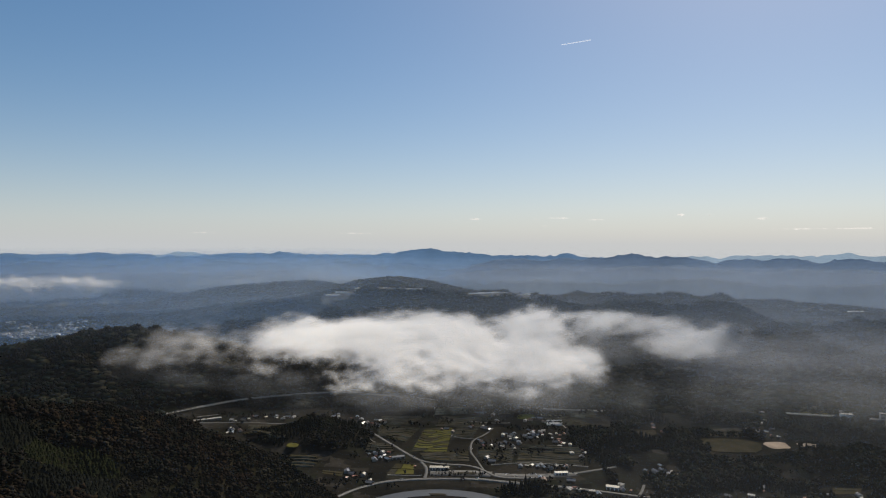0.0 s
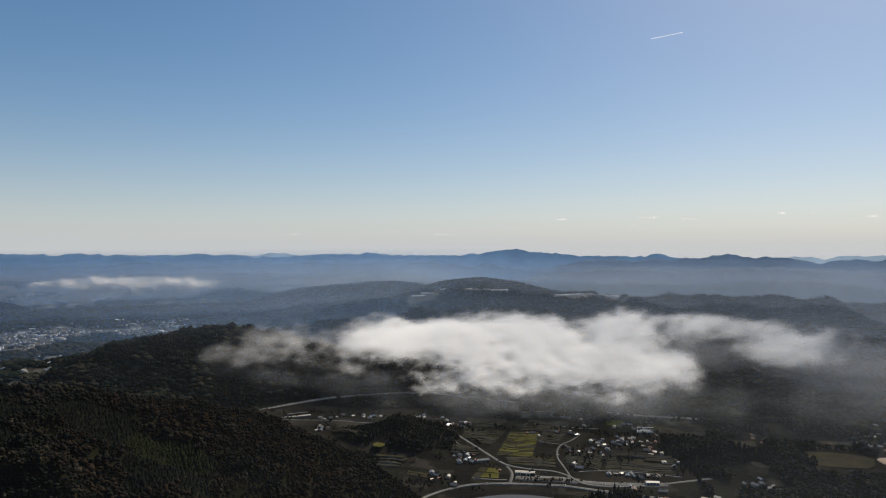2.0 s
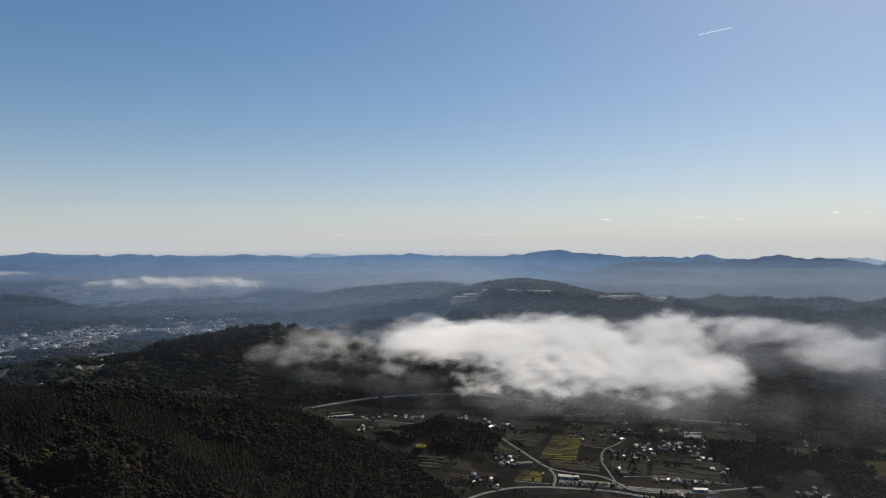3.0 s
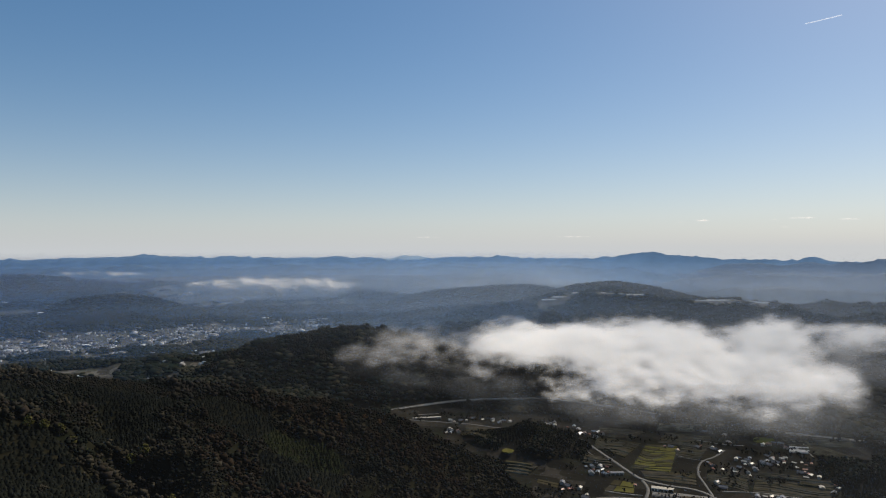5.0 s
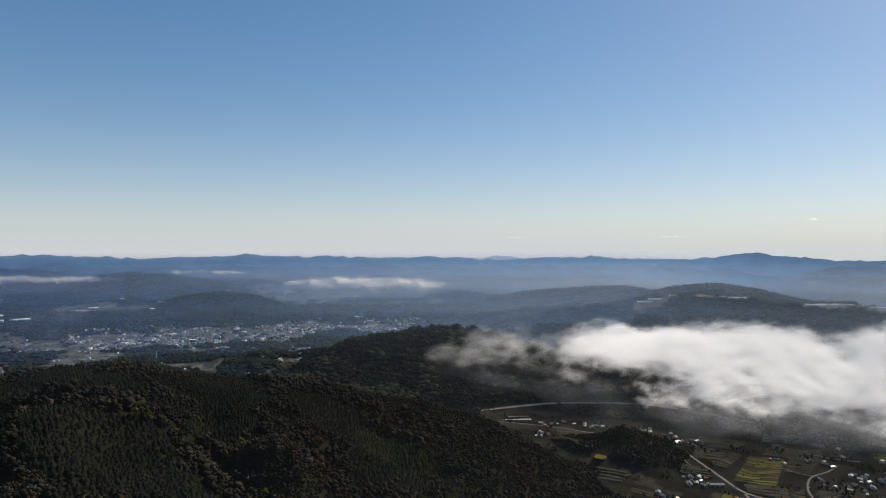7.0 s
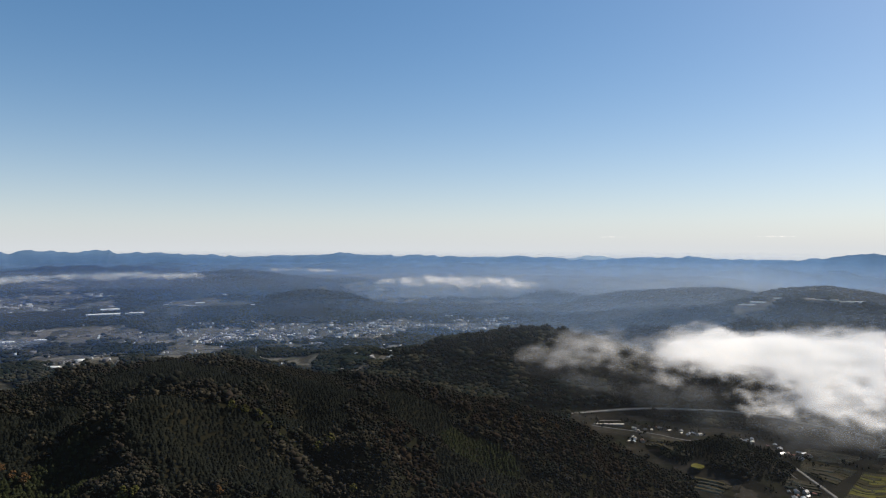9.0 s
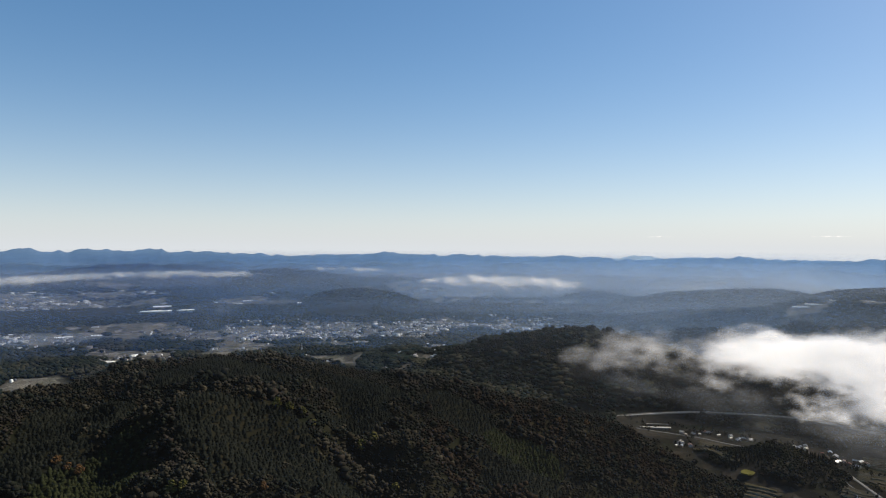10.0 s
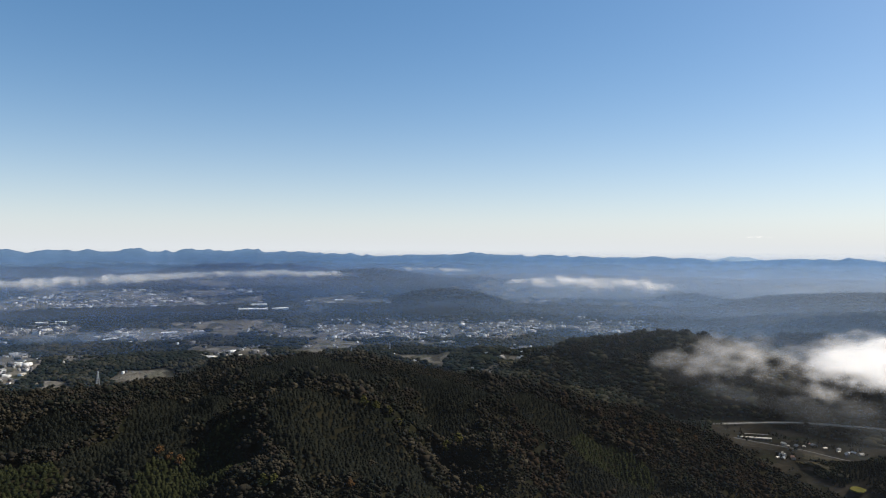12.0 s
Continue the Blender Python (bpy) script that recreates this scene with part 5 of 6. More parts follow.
def far_town():
    """Roofs of the far city, too many to count."""
    vs, fs, k = [], [], 0
    r4 = random.Random(21)
    spots = []
    for a, d, wa, wd, n in BASIN_OPEN + [(29.5, 3000, 2.5, 80, 8), (20, 3500, 2.0, 60, 6)]:
        streets = [(r4.gauss(0, 0.5), r4.gauss(0, 0.5)) for _ in range(max(2, n // 14))]
        for _ in range(int(2.0 * n)):
            su, sv = r4.choice(streets)
            u, v = su + r4.gauss(0, 0.13), sv + r4.gauss(0, 0.09)
            if u * u + v * v < 1.1:
                spots.append((a + wa * u, d + wd * v))
    # farms strewn over the clearings
    az, r = np.array([r4.uniform(-80, -26) for _ in range(6000)]), np.array([r4.uniform(2150, 3900) for _ in range(6000)])
    x, y = r * np.sin(np.radians(az)), r * np.cos(np.radians(az))
    m = (basin_open(x, y) > 0.1) & (fbm(x, y, 120, 237, 3) > 0.18)
    spots += list(zip(az[m], r[m]))
    for az, r in spots:
        x, y = r * math.sin(radians(az)), r * math.cos(radians(az))
        z, t = float(height(x, y)), r4.uniform(0, 3.14)
        if az < 0 and z - float(valley_floor(x, y)) > 24:
            continue
        big = r4.random() < 0.10
        lx, ly, h, rise = (r4.uniform(9, 19), r4.uniform(5, 9), r4.uniform(4, 8), 0.5) if big else (r4.uniform(2.6, 4.4), r4.uniform(2.2, 3.4), r4.uniform(3, 5), r4.uniform(1, 2.4))
        base = [(-lx, -ly), (lx, -ly), (lx, ly), (-lx, ly)]
        pts = [(*p, -1) for p in base] + [(*p, h) for p in base] + [(-lx * 0.8, 0, h + rise), (lx * 0.8, 0, h + rise)]
        c, s = math.cos(t), math.sin(t)
        vs += [(x + p[0] * c - p[1] * s, y + p[0] * s + p[1] * c, z + p[2]) for p in pts]
        quads = [(0, 1, 5, 4), (1, 2, 6, 5), (2, 3, 7, 6), (3, 0, 4, 7), (4, 5, 9, 8), (6, 7, 8, 9), (5, 6, 9, 9), (7, 4, 8, 8)]
        fs += [tuple(k + i for i in f) for f in quads]
        k += 10
    tri = []
    for a, b, c, d in fs:
        tri.append((a, b, c))
        if c != d:
            tri.append((a, c, d))
    ob = sheet("far_town", vs, tri, TOWN)
    tagged(ob, "pale roofs and walls of the far city in haze", "town", kind="stuff")


far_town()


def pylon(name, x, y, hgt, label):
    """A lattice transmission tower."""
    tower = thing(name, label, "pylon", "pylons")
    tower.location = (x, y, float(height(x, y)) - 0.5)

    def strut(bm, a, b, r):
        a, b = Vector(a), Vector(b)
        m = Matrix.Translation((a + b) / 2) @ (b - a).to_track_quat("Z", "Y").to_matrix().to_4x4()
        bmesh.ops.create_cone(bm, segments=4, radius1=r, radius2=r, depth=(b - a).length, cap_ends=True, matrix=m)
    w = 0.085 * hgt

    def half(u):
        return w * (1 - 0.88 * u)
    signs = [(-1, -1), (1, -1), (1, 1), (-1, 1)]
    for sx, sy in signs:
        bm = bmesh.new()
        strut(bm, (sx * w, sy * w, 0), (sx * half(1), sy * half(1), hgt), 0.16)
        part("leg", bm, STEEL, tower)
    for k in range(8):
        u, v = k / 8, (k + 1) / 8
        bm = bmesh.new()
        for i in range(4):
            (ax, ay), (bx, by) = signs[i], signs[(i + 1) % 4]
            strut(bm, (ax * half(u), ay * half(u), u * hgt), (bx * half(v), by * half(v), v * hgt), 0.09)
            strut(bm, (bx * half(u), by * half(u), u * hgt), (ax * half(v), ay * half(v), v * hgt), 0.09)
        part("brace", bm, STEEL, tower)
    for u in (0.72, 0.84, 0.95):
        bm = bmesh.new()
        for s in (-1, 1):
            strut(bm, (0, 0, u * hgt + 0.7), (s * 0.16 * hgt, 0, u * hgt), 0.12)
            strut(bm, (0, 0, u * hgt - 0.5), (s * 0.16 * hgt, 0, u * hgt), 0.12)
        part("cross_arm", bm, STEEL, tower)
    return tower


pylon("pylon", -718, 301, 25, "grey steel lattice pylon among the trees")
pylon("pylon", -1610, 1330, 34, "grey steel lattice pylon beyond the hill")
pylon("pylon", -1640, 1510, 30, "grey steel lattice pylon beyond the hill")

# ---------------------------------------------------------------- clouds and haze
# lobes of the low cloud: bearing, angle below z = 400, half width and half height in degrees, thickness
BILLOWS = [(-15.1, -7.47, 2.6, 1.22, 0.5), (-10.6, -7.5, 5.0, 1.6, 0.95), (-6.3, -7.7, 4.0, 1.65, 1), (-2.5, -7.9, 4.2, 2.07, 1), (0.8, -7.72, 4.2, 1.88, 1), (-3.6, -9.63, 3.2, 1.7, 0.9), (3.6, -9.26, 8.4, 2.0, 1), (7.7, -7.18, 3.8, 2.0, 1), (8.7, -9.53, 4.2, 1.41, 1), (11.2, -9.37, 2.0, 1.31, 0.85), (-4.9, -10.88, 3.8, 0.94, 0.42), (-0.2, -11.1, 3.3, 1.13, 0.45), (4.5, -10.88, 4.7, 1.13, 0.45), (8.4, -10.8, 2.8, 0.75, 0.38)]
ARMS = [(-24.0, -8.51, 2.2, 0.5, 0.19), (-20.4, -7.77, 2.6, 1.13, 0.24), (-17.5, -8.0, 3.8, 1.31, 0.26), (12.1, -6.36, 2.1, 1.03, 0.56), (14.5, -6.12, 2.8, 0.8, 0.56), (17.1, -5.95, 1.9, 0.47, 0.44), (18.8, -7.91, 3.5, 0.8, 0.66), (18.4, -7.05, 2.1, 1.03, 0.63), (20.9, -6.59, 2.3, 0.89, 0.62), (22.8, -6.33, 1.8, 0.7, 0.56), (-6.2, -5.93, 1.0, 0.56, 0.23)]

# how thick the vapour stands along the cloud
CLOUD_SHARE = [(-27, 0.12), (-21, 0.20), (-18, 0.22), (-15.5, 0.36), (-13.5, 0.66), (-11.5, 0.9), (-9, 1), (10, 1), (12, 0.7), (14, 0.5), (16.5, 0.32), (18, 0.6), (21, 0.5), (23, 0.35), (25, 0.2)]


def noise3(x, y, z, size, seed, octaves=4):
    """Fractal noise in space, about -1 to 1."""
    def h(i, j, k, s):
        v = np.sin(i * 127.1 + j * 311.7 + k * 74.7 + s * 53.3) * 43758.5453
        return v - np.floor(v)
    total, amp, norm = 0.0, 1.0, 0.0
    for o in range(octaves):
        p = [q / size + 17.3 * o for q in (x, y, z)]
        c = [np.floor(q) for q in p]
        f = [q - i for q, i in zip(p, c)]
        f = [q * q * (3 - 2 * q) for q in f]
        v = 0.0
        for i, j, k in ((i, j, k) for i in (0, 1) for j in (0, 1) for k in (0, 1)):
            w = (f[0] if i else 1 - f[0]) * (f[1] if j else 1 - f[1]) * (f[2] if k else 1 - f[2])
            v = v + w * h(c[0] + i, c[1] + j, c[2] + k, seed + o)
        total, norm = total + amp * (2 * v - 1), norm + amp
        amp, size = amp * 0.52, size * 0.48
    return 1.7 * total / norm


def vapour(name, tops, feet, r_foot, depth, layers, mat, parent, seed, lean=None, thick=None, size=90.0, cell=6.0, ragged=0.75, bias=0.3, beyond=0.25, low=0.35, high=0.14, tall=1.0):
    """A body of cloud: many thin uneven layers of vapour one behind the other, dense inside and frayed at the edges."""
    a0, a1 = tops[0][0], tops[-1][0]
    az = np.linspace(a0, a1, int((a1 - a0) * 0.01745 * r_foot / cell) + 2)
    hi, lo = table(tops, az), table(feet, az)
    span = hi - lo
    rows = int((span.max() * (1 + 2 * beyond) * 0.01745 * r_foot) / (0.55 * cell)) + 4
    u = np.linspace(-beyond, 1 + beyond, rows)
    w = (np.arange(layers) + 0.5) / layers
    W, U, A = np.meshgrid(w, u, az, indexing="ij")
    el = lo + U * span
    back = table(lean, az) if lean else r_foot + 0 * az
    r = r_foot + np.clip(U, -0.2, 1.2) * (back - r_foot) + (W - 0.5) * depth
    rad = np.radians(A)
    x, y, z = r * np.sin(rad), r * np.cos(rad), EYE_Z + r * np.tan(np.radians(el))
    n = noise3(x, y, z * 1.3, size, seed, 5)
    puffs = 1 - 2 * np.abs(noise3(x, y, z * 1.2, size * 0.9, seed + 31, 3))
    ends = np.clip(np.minimum(A - a0, a1 - A) / (0.05 * (a1 - a0)), 0, 1)
    metres = np.maximum(span, 0.02) * 0.01745 * r_foot
    inside = np.minimum(np.minimum(U / low, (1 - U) / high), 1.0) * np.minimum(1, metres / 26.0)
    body = np.clip(inside, -1.5, 1) * ends ** 0.6 - 1.1 * np.abs(2 * W - 1) ** 2.5
    if thick:
        body = body + 1.4 * (table(thick, az) - 1)
    d = np.clip((body + ragged * (0.7 * n + 0.45 * puffs) - bias) / 1.25, 0, 1)
    d = d * d * (3 - 2 * d) * np.clip((U + beyond) / 0.1, 0, 1) * np.clip((1 + beyond - U) / 0.1, 0, 1) * ends
    sway = 0.16 * depth * noise3(x, y, z, size * 0.7, seed + 61, 2)
    x, y, z = x + 0.5 * sway * np.sin(rad), y + 0.5 * sway * np.cos(rad), z + 0.35 * sway * tall
    nu, na = len(u), len(az)
    k, i, j = np.meshgrid(np.arange(layers), np.arange(nu - 1), np.arange(na - 1), indexing="ij")
    q = (k * nu + i) * na + j
    faces = np.stack([q, q + 1, q + na + 1, q + na], -1).reshape(-1, 4)
    dens = d.ravel()
    faces = faces[dens[faces].max(axis=1) > 0.012]
    used, faces = np.unique(faces, return_inverse=True)
    verts = np.stack([x, y, z], -1).reshape(-1, 3)[used]
    ob = sheet(name, verts, faces.reshape(-1, 4), mat, True)
    at = ob.data.attributes.new("veil_amount", 'FLOAT', 'POINT')
    at.data.foreach_set("value", dens[used].astype(np.float32))
    ob.parent = parent
    return ob


def layered(name, x, y, z, d, mat, parent):
    """Sheets of vapour from grids of places and densities; empty stretches are left out."""
    nk, nu, na = d.shape
    k, i, j = np.meshgrid(np.arange(nk), np.arange(nu - 1), np.arange(na - 1), indexing="ij")
    q = (k * nu + i) * na + j
    faces = np.stack([q, q + 1, q + na + 1, q + na], -1).reshape(-1, 4)
    dens = d.ravel()
    faces = faces[dens[faces].max(axis=1) > 0.012]
    kept, faces = np.unique(faces, return_inverse=True)
    ob = sheet(name, np.stack([x, y, z], -1).reshape(-1, 3)[kept], faces.reshape(-1, 4), mat, True)
    at = ob.data.attributes.new("veil_amount", 'FLOAT', 'POINT')
    at.data.foreach_set("value", dens[kept].astype(np.float32))
    ob.parent = parent
    return ob


def cloud_bank(name, lobes, depth, layers, mat, parent, seed, size, cell, ragged, bias):
    """A cloud lying up the slope, swelling in lobes: crisp puffs above, frayed below."""
    a0, a1 = min(q[0] - 1.5 * q[2] for q in lobes), max(q[0] + 1.5 * q[2] for q in lobes)
    e0, e1 = min(q[1] - 2.0 * q[3] for q in lobes), max(q[1] + 1.6 * q[3] for q in lobes)
    m = 0.01745 * 1700
    W, E, A = np.meshgrid((np.arange(layers) + 0.5) / layers, np.linspace(e0, e1, int((e1 - e0) * m / (0.6 * cell))), np.linspace(a0, a1, int((a1 - a0) * m / cell)), indexing="ij")
    f = np.zeros(A.shape[1:])
    for a, e, wa, we, strong in lobes:
        de = (E[0] - e) / we
        f = f + np.exp(5 * np.maximum(strong * (1.25 - ((A[0] - a) / wa) ** 2 - np.where(de < 0, 0.62, 1.0) * de * de), -3))
    f = np.minimum(np.log(f) / 5, 1.15)
    r = 1600 + 88 * (E + 12) - 160 * np.clip((-8 - A) / 12, 0, 1) + (W - 0.5) * depth
    rad = np.radians(A)
    x, y, z = r * np.sin(rad), r * np.cos(rad), EYE_Z + r * np.tan(np.radians(E))
    across, upward = 0.70 * m * A, 1.25 * m * E
    p, q, k = 0.82 * across + 0.57 * upward, 0.82 * upward - 0.57 * across, 0.9 * depth * W + 0.3 * across
    n = noise3(p, k, q, size, seed, 5)
    puffs = 1 - 2 * np.abs(noise3(q, p, k, 0.55 * size, seed + 31, 4))
    fray = noise3(1.3 * p, 1.3 * k, 1.3 * q, 24.0, seed + 77, 2)
    d = np.clip((f[None] - 0.8 * np.abs(2 * W - 1) ** 2.5 + ragged * (0.75 * n + 0.45 * puffs + 0.34 * fray) - bias) / 1.2, 0, 1)
    edge = np.clip(np.minimum(np.minimum(A - a0, a1 - A) / 1.0, np.minimum(E - e0, e1 - E) / 0.4), 0, 1)
    return layered(name, x, y, z, d * d * (3 - 2 * d) * edge * table(CLOUD_SHARE, A), mat, parent)


CLOUD = mist("cloud_vapour", (0.985, 0.975, 0.955), 0.24, 60, -1.0, -0.5, near=True, share=0.2)
WISP = mist("cloud_wisp", (0.97, 0.98, 0.99), 0.036, 60, -1.0, -0.5, near=True)
low_cloud = thing("low_cloud", "white low cloud bank lying along the wooded slope", "cloud")
cloud_bank("billow", BILLOWS + ARMS, 150, 20, CLOUD, low_cloud, 7, 66, 6, 0.85, 0.22)
SKIRT = [(a, e - 0.9, 1.15 * w, 1.3 * h, 0.7) for a, e, w, h, _ in BILLOWS[-6:] + ARMS[:3]] + [(-12, -10.6, 3.0, 0.7, 0.6), (-9, -10.4, 2.2, 0.5, 0.5), (-21, -10.9, 2.0, 0.5, 0.45)]
cloud_bank("wisp", SKIRT, 90, 8, WISP, low_cloud, 23, 70, 9, 0.8, 0.35)
veil = thing("valley_mist", "thin grey mist in front of the woods behind the hamlet", "mist")
vapour("veil", [(-24, -9.6), (-18, -9.5), (-10, -9.8), (0, -11), (10, -10.6), (24, -8.6), (38, -8.5)], [(-24, -10.4), (-18, -12.4), (-10, -14), (0, -14.4), (10, -14.4), (24, -13.6), (38, -13.4)], 1480, 90, 7, mist("valley_mist_vapour", (0.60, 0.63, 0.66), 0.025, 60, -1.0, -0.5, near=True), veil, 33, None, None, 130, 12, 0.9, 0.05, 0.2, 0.45, 0.3)
drift = thing("slope_mist", "thin grey wisps of mist drifting over the wooded slopes", "mist")
vapour("veil", [(8, -7.2), (14, -6.4), (20, -6.0), (27, -5.9), (36, -5.9)], [(8, -10.2), (14, -10.6), (20, -10.4), (27, -10.2), (36, -10)], 1700, 130, 8, WISP, drift, 29, [(8, 2000), (36, 2100)], None, 190, 16, 0.9, 0.3, 0.2, 0.4, 0.35)

FAR_CLOUD = mist("far_cloud_vapour", (0.99, 0.98, 0.96), 0.25, 60, -1.0, -0.5, near=True)
FOG = [("sunlit white fog bank over the far fields", [(-38.5, -2.7), (-35.7, -2.3), (-32, -2.15), (-29.4, -2.25), (-27.2, -2.3), (-24.5, -2.9)], [(-38.5, -2.9), (-33.8, -3.3), (-29.4, -3.6), (-26.8, -3.5), (-24.5, -3.2)], 0.30),
       ("long flat white fog band below the low hills", [(-79, -2.45), (-75, -2.35), (-70, -2.1), (-66, -2.05), (-61, -2.25)], [(-79, -2.85), (-74.5, -3.0), (-70, -2.95), (-66, -2.75), (-61, -2.5)], 0.25),
       ("thin white fog streak over the basin", [(-67, -2.1), (-59, -1.8), (-53, -1.88), (-50, -2.1)], [(-67, -2.35), (-59, -2.45), (-53, -2.4), (-50, -2.3)], 0.35),
       ("thin white fog streak over the basin", [(-49, -1.7), (-45, -1.55), (-42, -1.62), (-39, -1.8)], [(-49, -1.9), (-45, -1.92), (-42, -1.97), (-39, -2.0)], 0.4)]
for k, (label, tops, feet, bias) in enumerate(FOG):
    bank = thing("fog_bank", label, "cloud", "fog banks")
    vapour("billow", tops, feet, 2980, 110, 10, FAR_CLOUD, bank, 41 + k, None, None, 45, 5, 0.95, bias - 0.10, 0.4, 0.5, 0.25)
THIN = mist("ground_mist_vapour", (0.66, 0.73, 0.82), 0.10, 60, -1.0, -0.5, near=True)
pool = thing("ground_mist", "thin pale mist pooled over the basin fields", "mist")
vapour("veil", [(-75, -6.5), (-70, -6.0), (-66, -5.8), (-61, -6.5)], [(-75, -7.0), (-70, -7.2), (-66, -7.2), (-61, -6.9)], 2450, 110, 8, THIN, pool, 53, None, None, 120, 11, 0.7, 0.2, 0.4, 0.4, 0.4)
smoke = thing("smoke_plume", "thin grey smoke rising from a field fire", "smoke")
vapour("veil", [(-56.2, -4.6), (-55, -4.2), (-54.3, -4.0), (-53.4, -4.1), (-52, -4.5)], [(-56.2, -4.8), (-54.9, -5.4), (-54.45, -7.6), (-54.2, -7.6), (-53.8, -5.4), (-52, -4.8)], 2380, 60, 6, mist("smoke_vapour", (0.62, 0.69, 0.78), 0.06, 60, -1.0, -0.5, near=True), smoke, 57, None, None, 60, 6, 0.8, 0.2, 0.2, 0.3, 0.4)


def glowing_cloud(name):
    """Far small clouds of the sky's backdrop; their sunlit white is emitted."""
    m, nodes, links, p = material(name)
    nodes.remove(p)
    clear, glow, mix = nodes.new("ShaderNodeBsdfTransparent"), nodes.new("ShaderNodeEmission"), nodes.new("ShaderNodeMixShader")
    glow.inputs[0].default_value, glow.inputs[1].default_value = (0.90, 0.88, 0.87, 1), 0.88
    at, mu = nodes.new("ShaderNodeAttribute"), nodes.new("ShaderNodeMath")
    at.attribute_name, mu.operation = "veil_amount", 'MULTIPLY'
    mu.inputs[1].default_value = 0.55
    links.new(at.outputs["Fac"], mu.inputs[0])
    links.new(mu.outputs[0], mix.inputs[0])
    links.new(clear.outputs[0], mix.inputs[1])
    links.new(glow.outputs[0], mix.inputs[2])
    links.new(mix.outputs[0], nodes["Material Output"].inputs["Surface"])
    return m


SKY_CLOUD = glowing_cloud("glowing_cloud_vapour")
for az, el, w, h in ((2.85, 2.09, 0.55, 0.09), (9.56, 2.16, 0.8, 0.11), (12.5, 2.0, 0.5, 0.10), (19.04, 2.34, 0.3, 0.14), (21.1, 2.31, 0.25, 0.11), (24.84, 1.96, 0.42, 0.15), (27.85, 1.16, 1.9, 0.07), (31.05, 1.17, 1.3, 0.08), (0.98, 1.99, 0.25, 0.06), (7.73, 2.07, 0.4, 0.06), (8.42, 1.51, 0.25, 0.06), (-7, 0.9, 1.2, 0.05), (-19, 0.9, 1.0, 0.04)):
    puff = tagged(new("backdrop_cloud"), "small white cloud low in the sky", "cloud", kind="structure")
    vapour("billow", [(az - 1.3 * w, el), (az, el + h), (az + 1.3 * w, el)], [(az - 1.3 * w, el - 0.02), (az, el - h), (az + 1.3 * w, el - 0.02)], 4850, 20, 4, SKY_CLOUD, puff, 70 + int(10 * az), None, None, 26, 4, 0.6, 0.0, 0.6, 0.4, 0.4)
bm = bmesh.new()
_d = 4700 * math.cos(radians(16))
_p0, _p1 = [Vector((_d * math.sin(radians(a)), _d * math.cos(radians(a)), EYE_Z + _d * math.tan(radians(e)))) for a, e in ((9.7, 15.87), (12.05, 16.12))]
_m = Matrix.Translation((_p0 + _p1) / 2) @ (_p1 - _p0).to_track_quat("Z", "Y").to_matrix().to_4x4()
bmesh.ops.create_cone(bm, segments=10, radius1=3.0, radius2=3.4, depth=(_p1 - _p0).length, cap_ends=True, matrix=_m)
trail = part("backdrop_contrail", bm, mist("trail_vapour", (1, 1, 1), 0.16, 40, -1.0, -0.5, share=0.8), None)
tagged(trail, "thin white aircraft trail high in the sky", "contrail", kind="structure")


def haze_sheet(name, level, density, radii, mat, label):
    """A sheet of haze whose height and density are given ring by ring."""
    deg = np.concatenate([np.arange(-180, -84, 6), np.arange(-84, 40, 2), np.arange(40, 180, 6)])
    a, r = np.meshgrid(np.radians(deg), radii)
    z = level(r, np.degrees(a))
    na = len(deg)
    i, j = np.meshgrid(np.arange(len(radii) - 1), np.arange(na), indexing="ij")
    k = (j + 1) % na
    faces = np.stack([i * na + j, i * na + k, (i + 1) * na + k, (i + 1) * na + j], -1).reshape(-1, 4)[:, ::-1]
    ob = sheet(name, np.stack([r * np.sin(a), r * np.cos(a), z], -1).reshape(-1, 3), faces, mat, True)
    at = ob.data.attributes.new("veil_amount", 'FLOAT', 'POINT')
    at.data.foreach_set("value", density(r, np.degrees(a)).ravel().astype(np.float32))
    return tagged(ob, label, "haze", kind="structure")


def fade(v, lo, hi):
    v = np.clip((v - lo) / (hi - lo), 0, 1)
    return v * v * (3 - 2 * v)


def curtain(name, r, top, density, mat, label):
    """Upright tinted sheet standing in for hazy air at one distance, thinning upwards."""
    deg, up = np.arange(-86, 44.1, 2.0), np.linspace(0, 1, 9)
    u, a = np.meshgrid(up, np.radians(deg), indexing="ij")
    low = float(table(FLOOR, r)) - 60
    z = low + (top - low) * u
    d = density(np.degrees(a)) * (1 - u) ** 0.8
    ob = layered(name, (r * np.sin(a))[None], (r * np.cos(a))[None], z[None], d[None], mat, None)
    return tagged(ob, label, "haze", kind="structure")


UPPER = mist("upper_haze", (0.38, 0.50, 0.68), 0.085, 600, 0.1, 0.6, near=True)
haze_sheet("haze_layer", lambda r, a: 0 * r + 312.0, lambda r, a: fade(r, 480, 1150), np.array([450, 600, 750, 900, 1150, 1400, 2000, 2600, 3200, 3800, 4300]), UPPER, "thin blue haze at the level of the hilltops")
haze_sheet("haze_layer", lambda r, a: 0 * r + 300.0, lambda r, a: (0.35 + 0.65 * fade(a, -6, 10)) * fade(r, 1450, 2150) * (1 - fade(r, 2900, 3700)), np.arange(1300, 4301, 200.0), mist("plateau_haze", (0.42, 0.48, 0.58), 0.25, 700, 0.15, 0.6, near=True), "thin grey-blue haze over the far hills")
# Distance blue and sunlit paleness are put into the sheet colours, density by bearing.
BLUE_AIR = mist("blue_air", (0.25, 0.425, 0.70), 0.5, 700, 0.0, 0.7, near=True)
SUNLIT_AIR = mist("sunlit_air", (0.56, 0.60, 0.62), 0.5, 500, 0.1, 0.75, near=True)
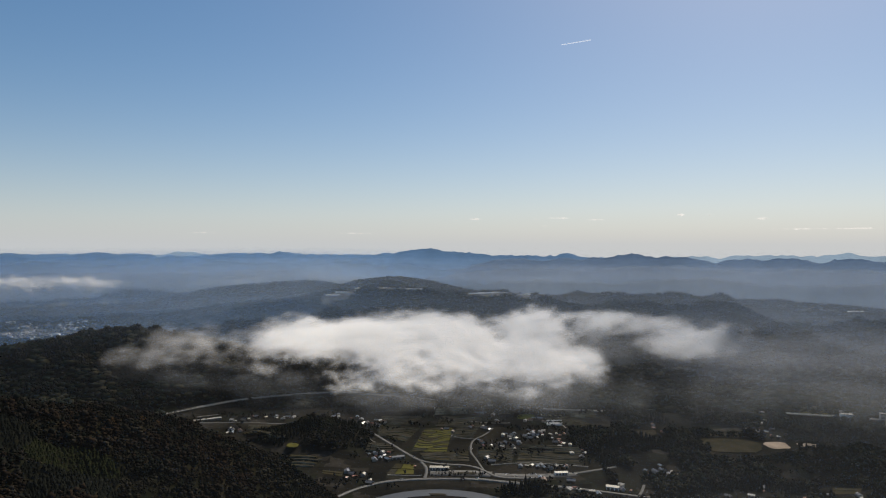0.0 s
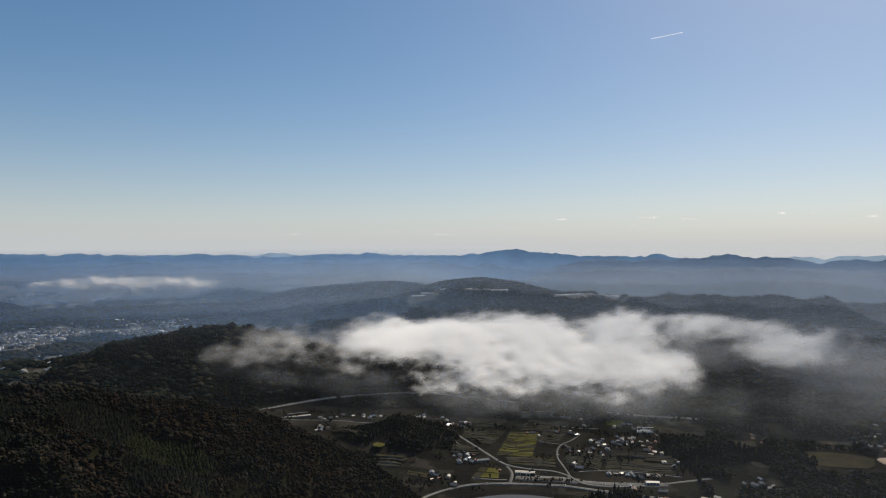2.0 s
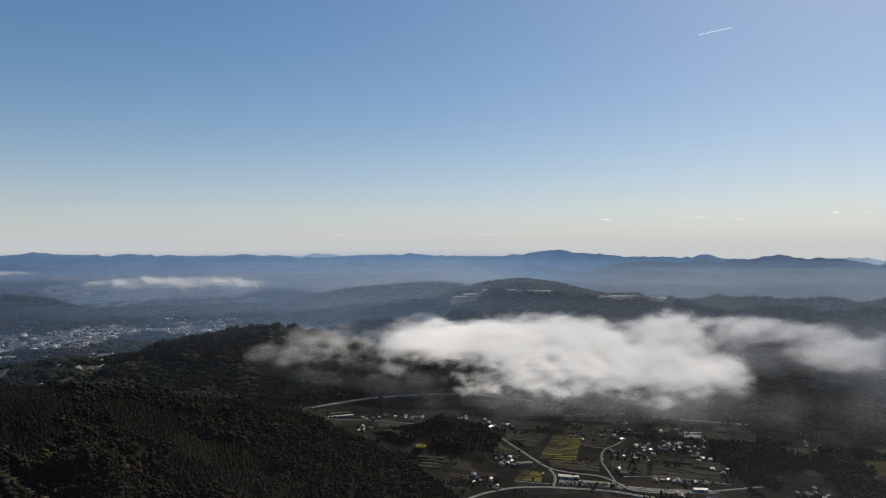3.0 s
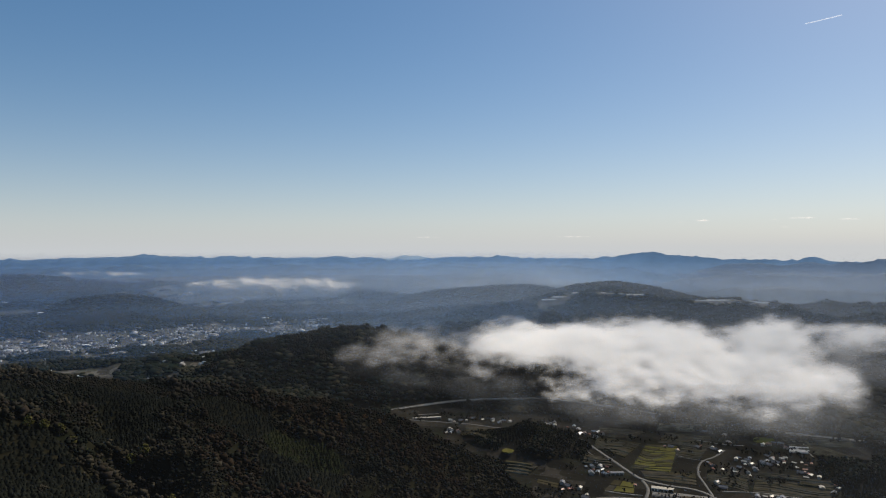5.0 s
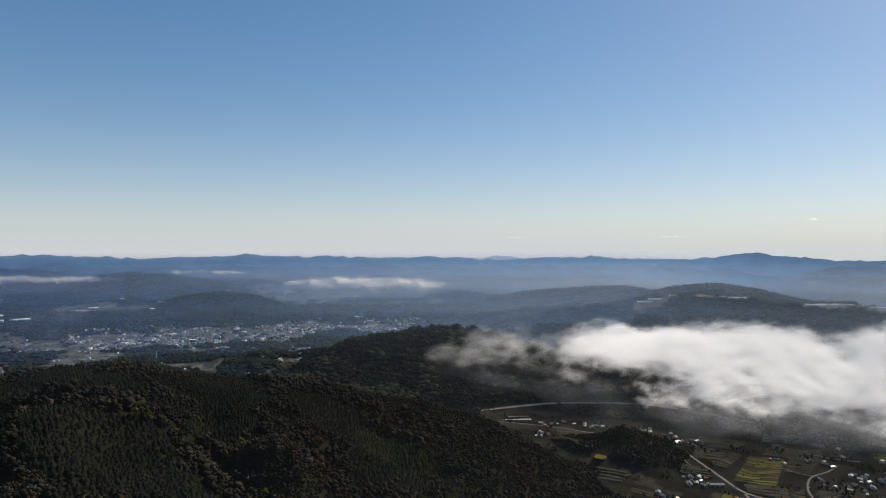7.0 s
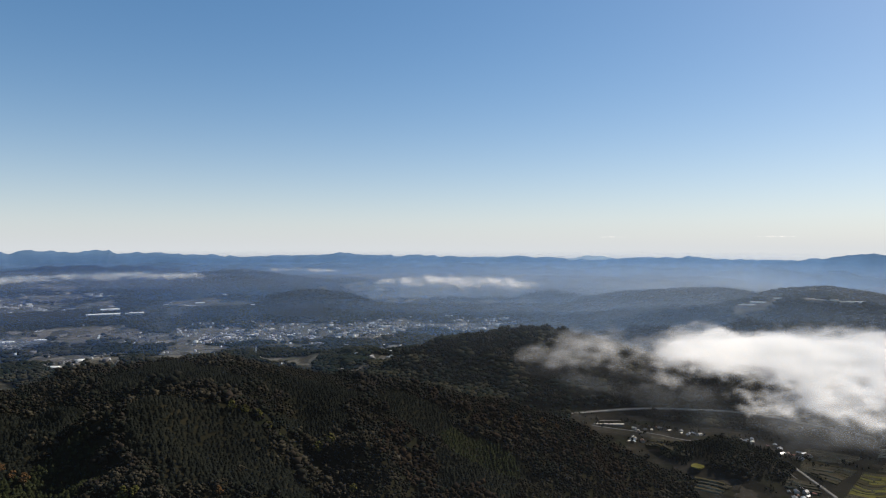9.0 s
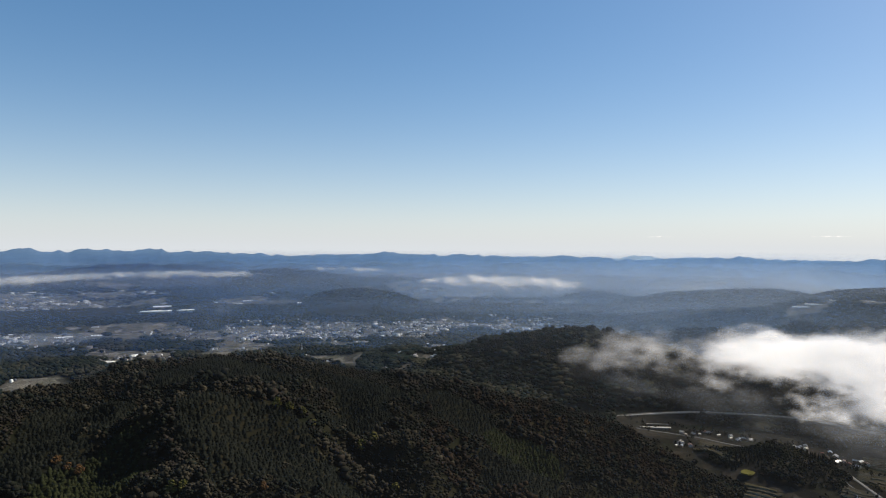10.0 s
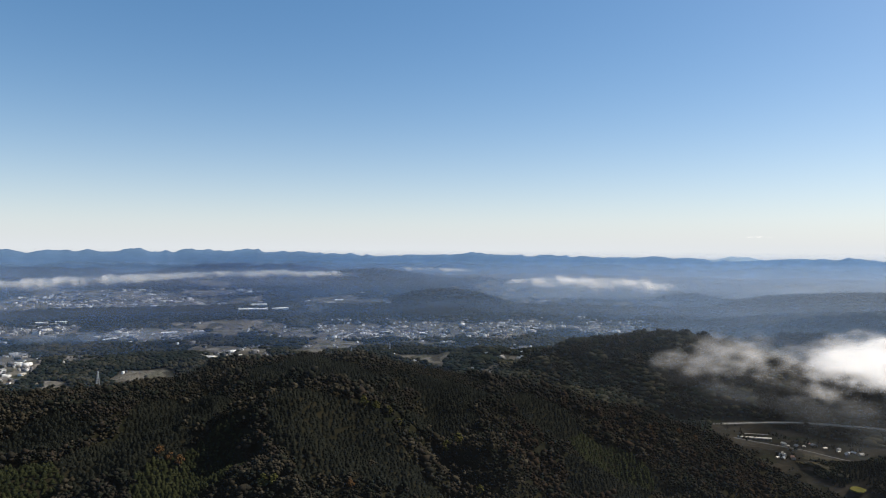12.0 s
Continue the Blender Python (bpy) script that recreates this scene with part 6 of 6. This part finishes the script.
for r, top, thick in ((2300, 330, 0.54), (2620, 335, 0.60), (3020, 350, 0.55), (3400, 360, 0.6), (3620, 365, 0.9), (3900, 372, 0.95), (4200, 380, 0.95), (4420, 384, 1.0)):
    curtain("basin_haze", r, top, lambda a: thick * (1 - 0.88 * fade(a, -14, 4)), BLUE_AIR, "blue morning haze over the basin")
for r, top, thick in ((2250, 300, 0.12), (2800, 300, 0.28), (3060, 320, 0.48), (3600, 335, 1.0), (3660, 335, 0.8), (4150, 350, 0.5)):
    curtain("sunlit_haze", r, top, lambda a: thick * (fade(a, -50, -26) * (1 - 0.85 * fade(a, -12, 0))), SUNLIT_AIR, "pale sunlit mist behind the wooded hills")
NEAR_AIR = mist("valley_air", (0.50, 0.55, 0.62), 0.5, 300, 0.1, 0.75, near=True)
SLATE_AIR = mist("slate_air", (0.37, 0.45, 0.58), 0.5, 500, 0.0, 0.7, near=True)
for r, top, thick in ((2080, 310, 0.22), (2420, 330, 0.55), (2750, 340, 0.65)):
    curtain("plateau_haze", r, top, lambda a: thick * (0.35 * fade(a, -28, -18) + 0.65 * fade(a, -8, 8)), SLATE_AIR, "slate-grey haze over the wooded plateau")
# Hazy veil added like glare to lift the dark valley woods.
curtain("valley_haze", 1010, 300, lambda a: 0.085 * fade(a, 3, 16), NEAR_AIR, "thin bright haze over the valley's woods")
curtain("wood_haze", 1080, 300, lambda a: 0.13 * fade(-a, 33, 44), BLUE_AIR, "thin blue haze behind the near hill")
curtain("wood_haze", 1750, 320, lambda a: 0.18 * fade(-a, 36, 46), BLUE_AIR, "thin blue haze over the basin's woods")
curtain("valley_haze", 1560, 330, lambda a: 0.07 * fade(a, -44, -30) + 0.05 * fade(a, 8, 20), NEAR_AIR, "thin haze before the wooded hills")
SLOPE = mist("slope_mist_vapour", (0.46, 0.52, 0.62), 0.13, 300, 0.25, 0.68, near=True)
for k, up in enumerate((95, 150)):
    haze_sheet("hill_haze", lambda r, a: up + 0.03 * (r - 1700), lambda r, a: fade(a, 9, 24) * fade(r, 1450, 1800) * (1 - fade(r, 2300, 2700)), np.arange(1400, 2800, 100.0), SLOPE, "thin grey-blue mist drifting over the wooded slopes")
# Veil added below eye level: haze and glare lifting the blacks, stronger sunwards.
AIR = mist("black_lift_veil", (0.58, 0.66, 0.78), 0.013, 900, -1.0, -0.5, near=True)
haze_sheet("air_veil", lambda r, a: 0 * r + 384.0, lambda r, a: 0.35 + 0.65 * fade(a, -45, 5), np.array([2, 40, 100, 250, 500, 800.0]), AIR, "faint pale veil below eye level that lifts the dark tones")
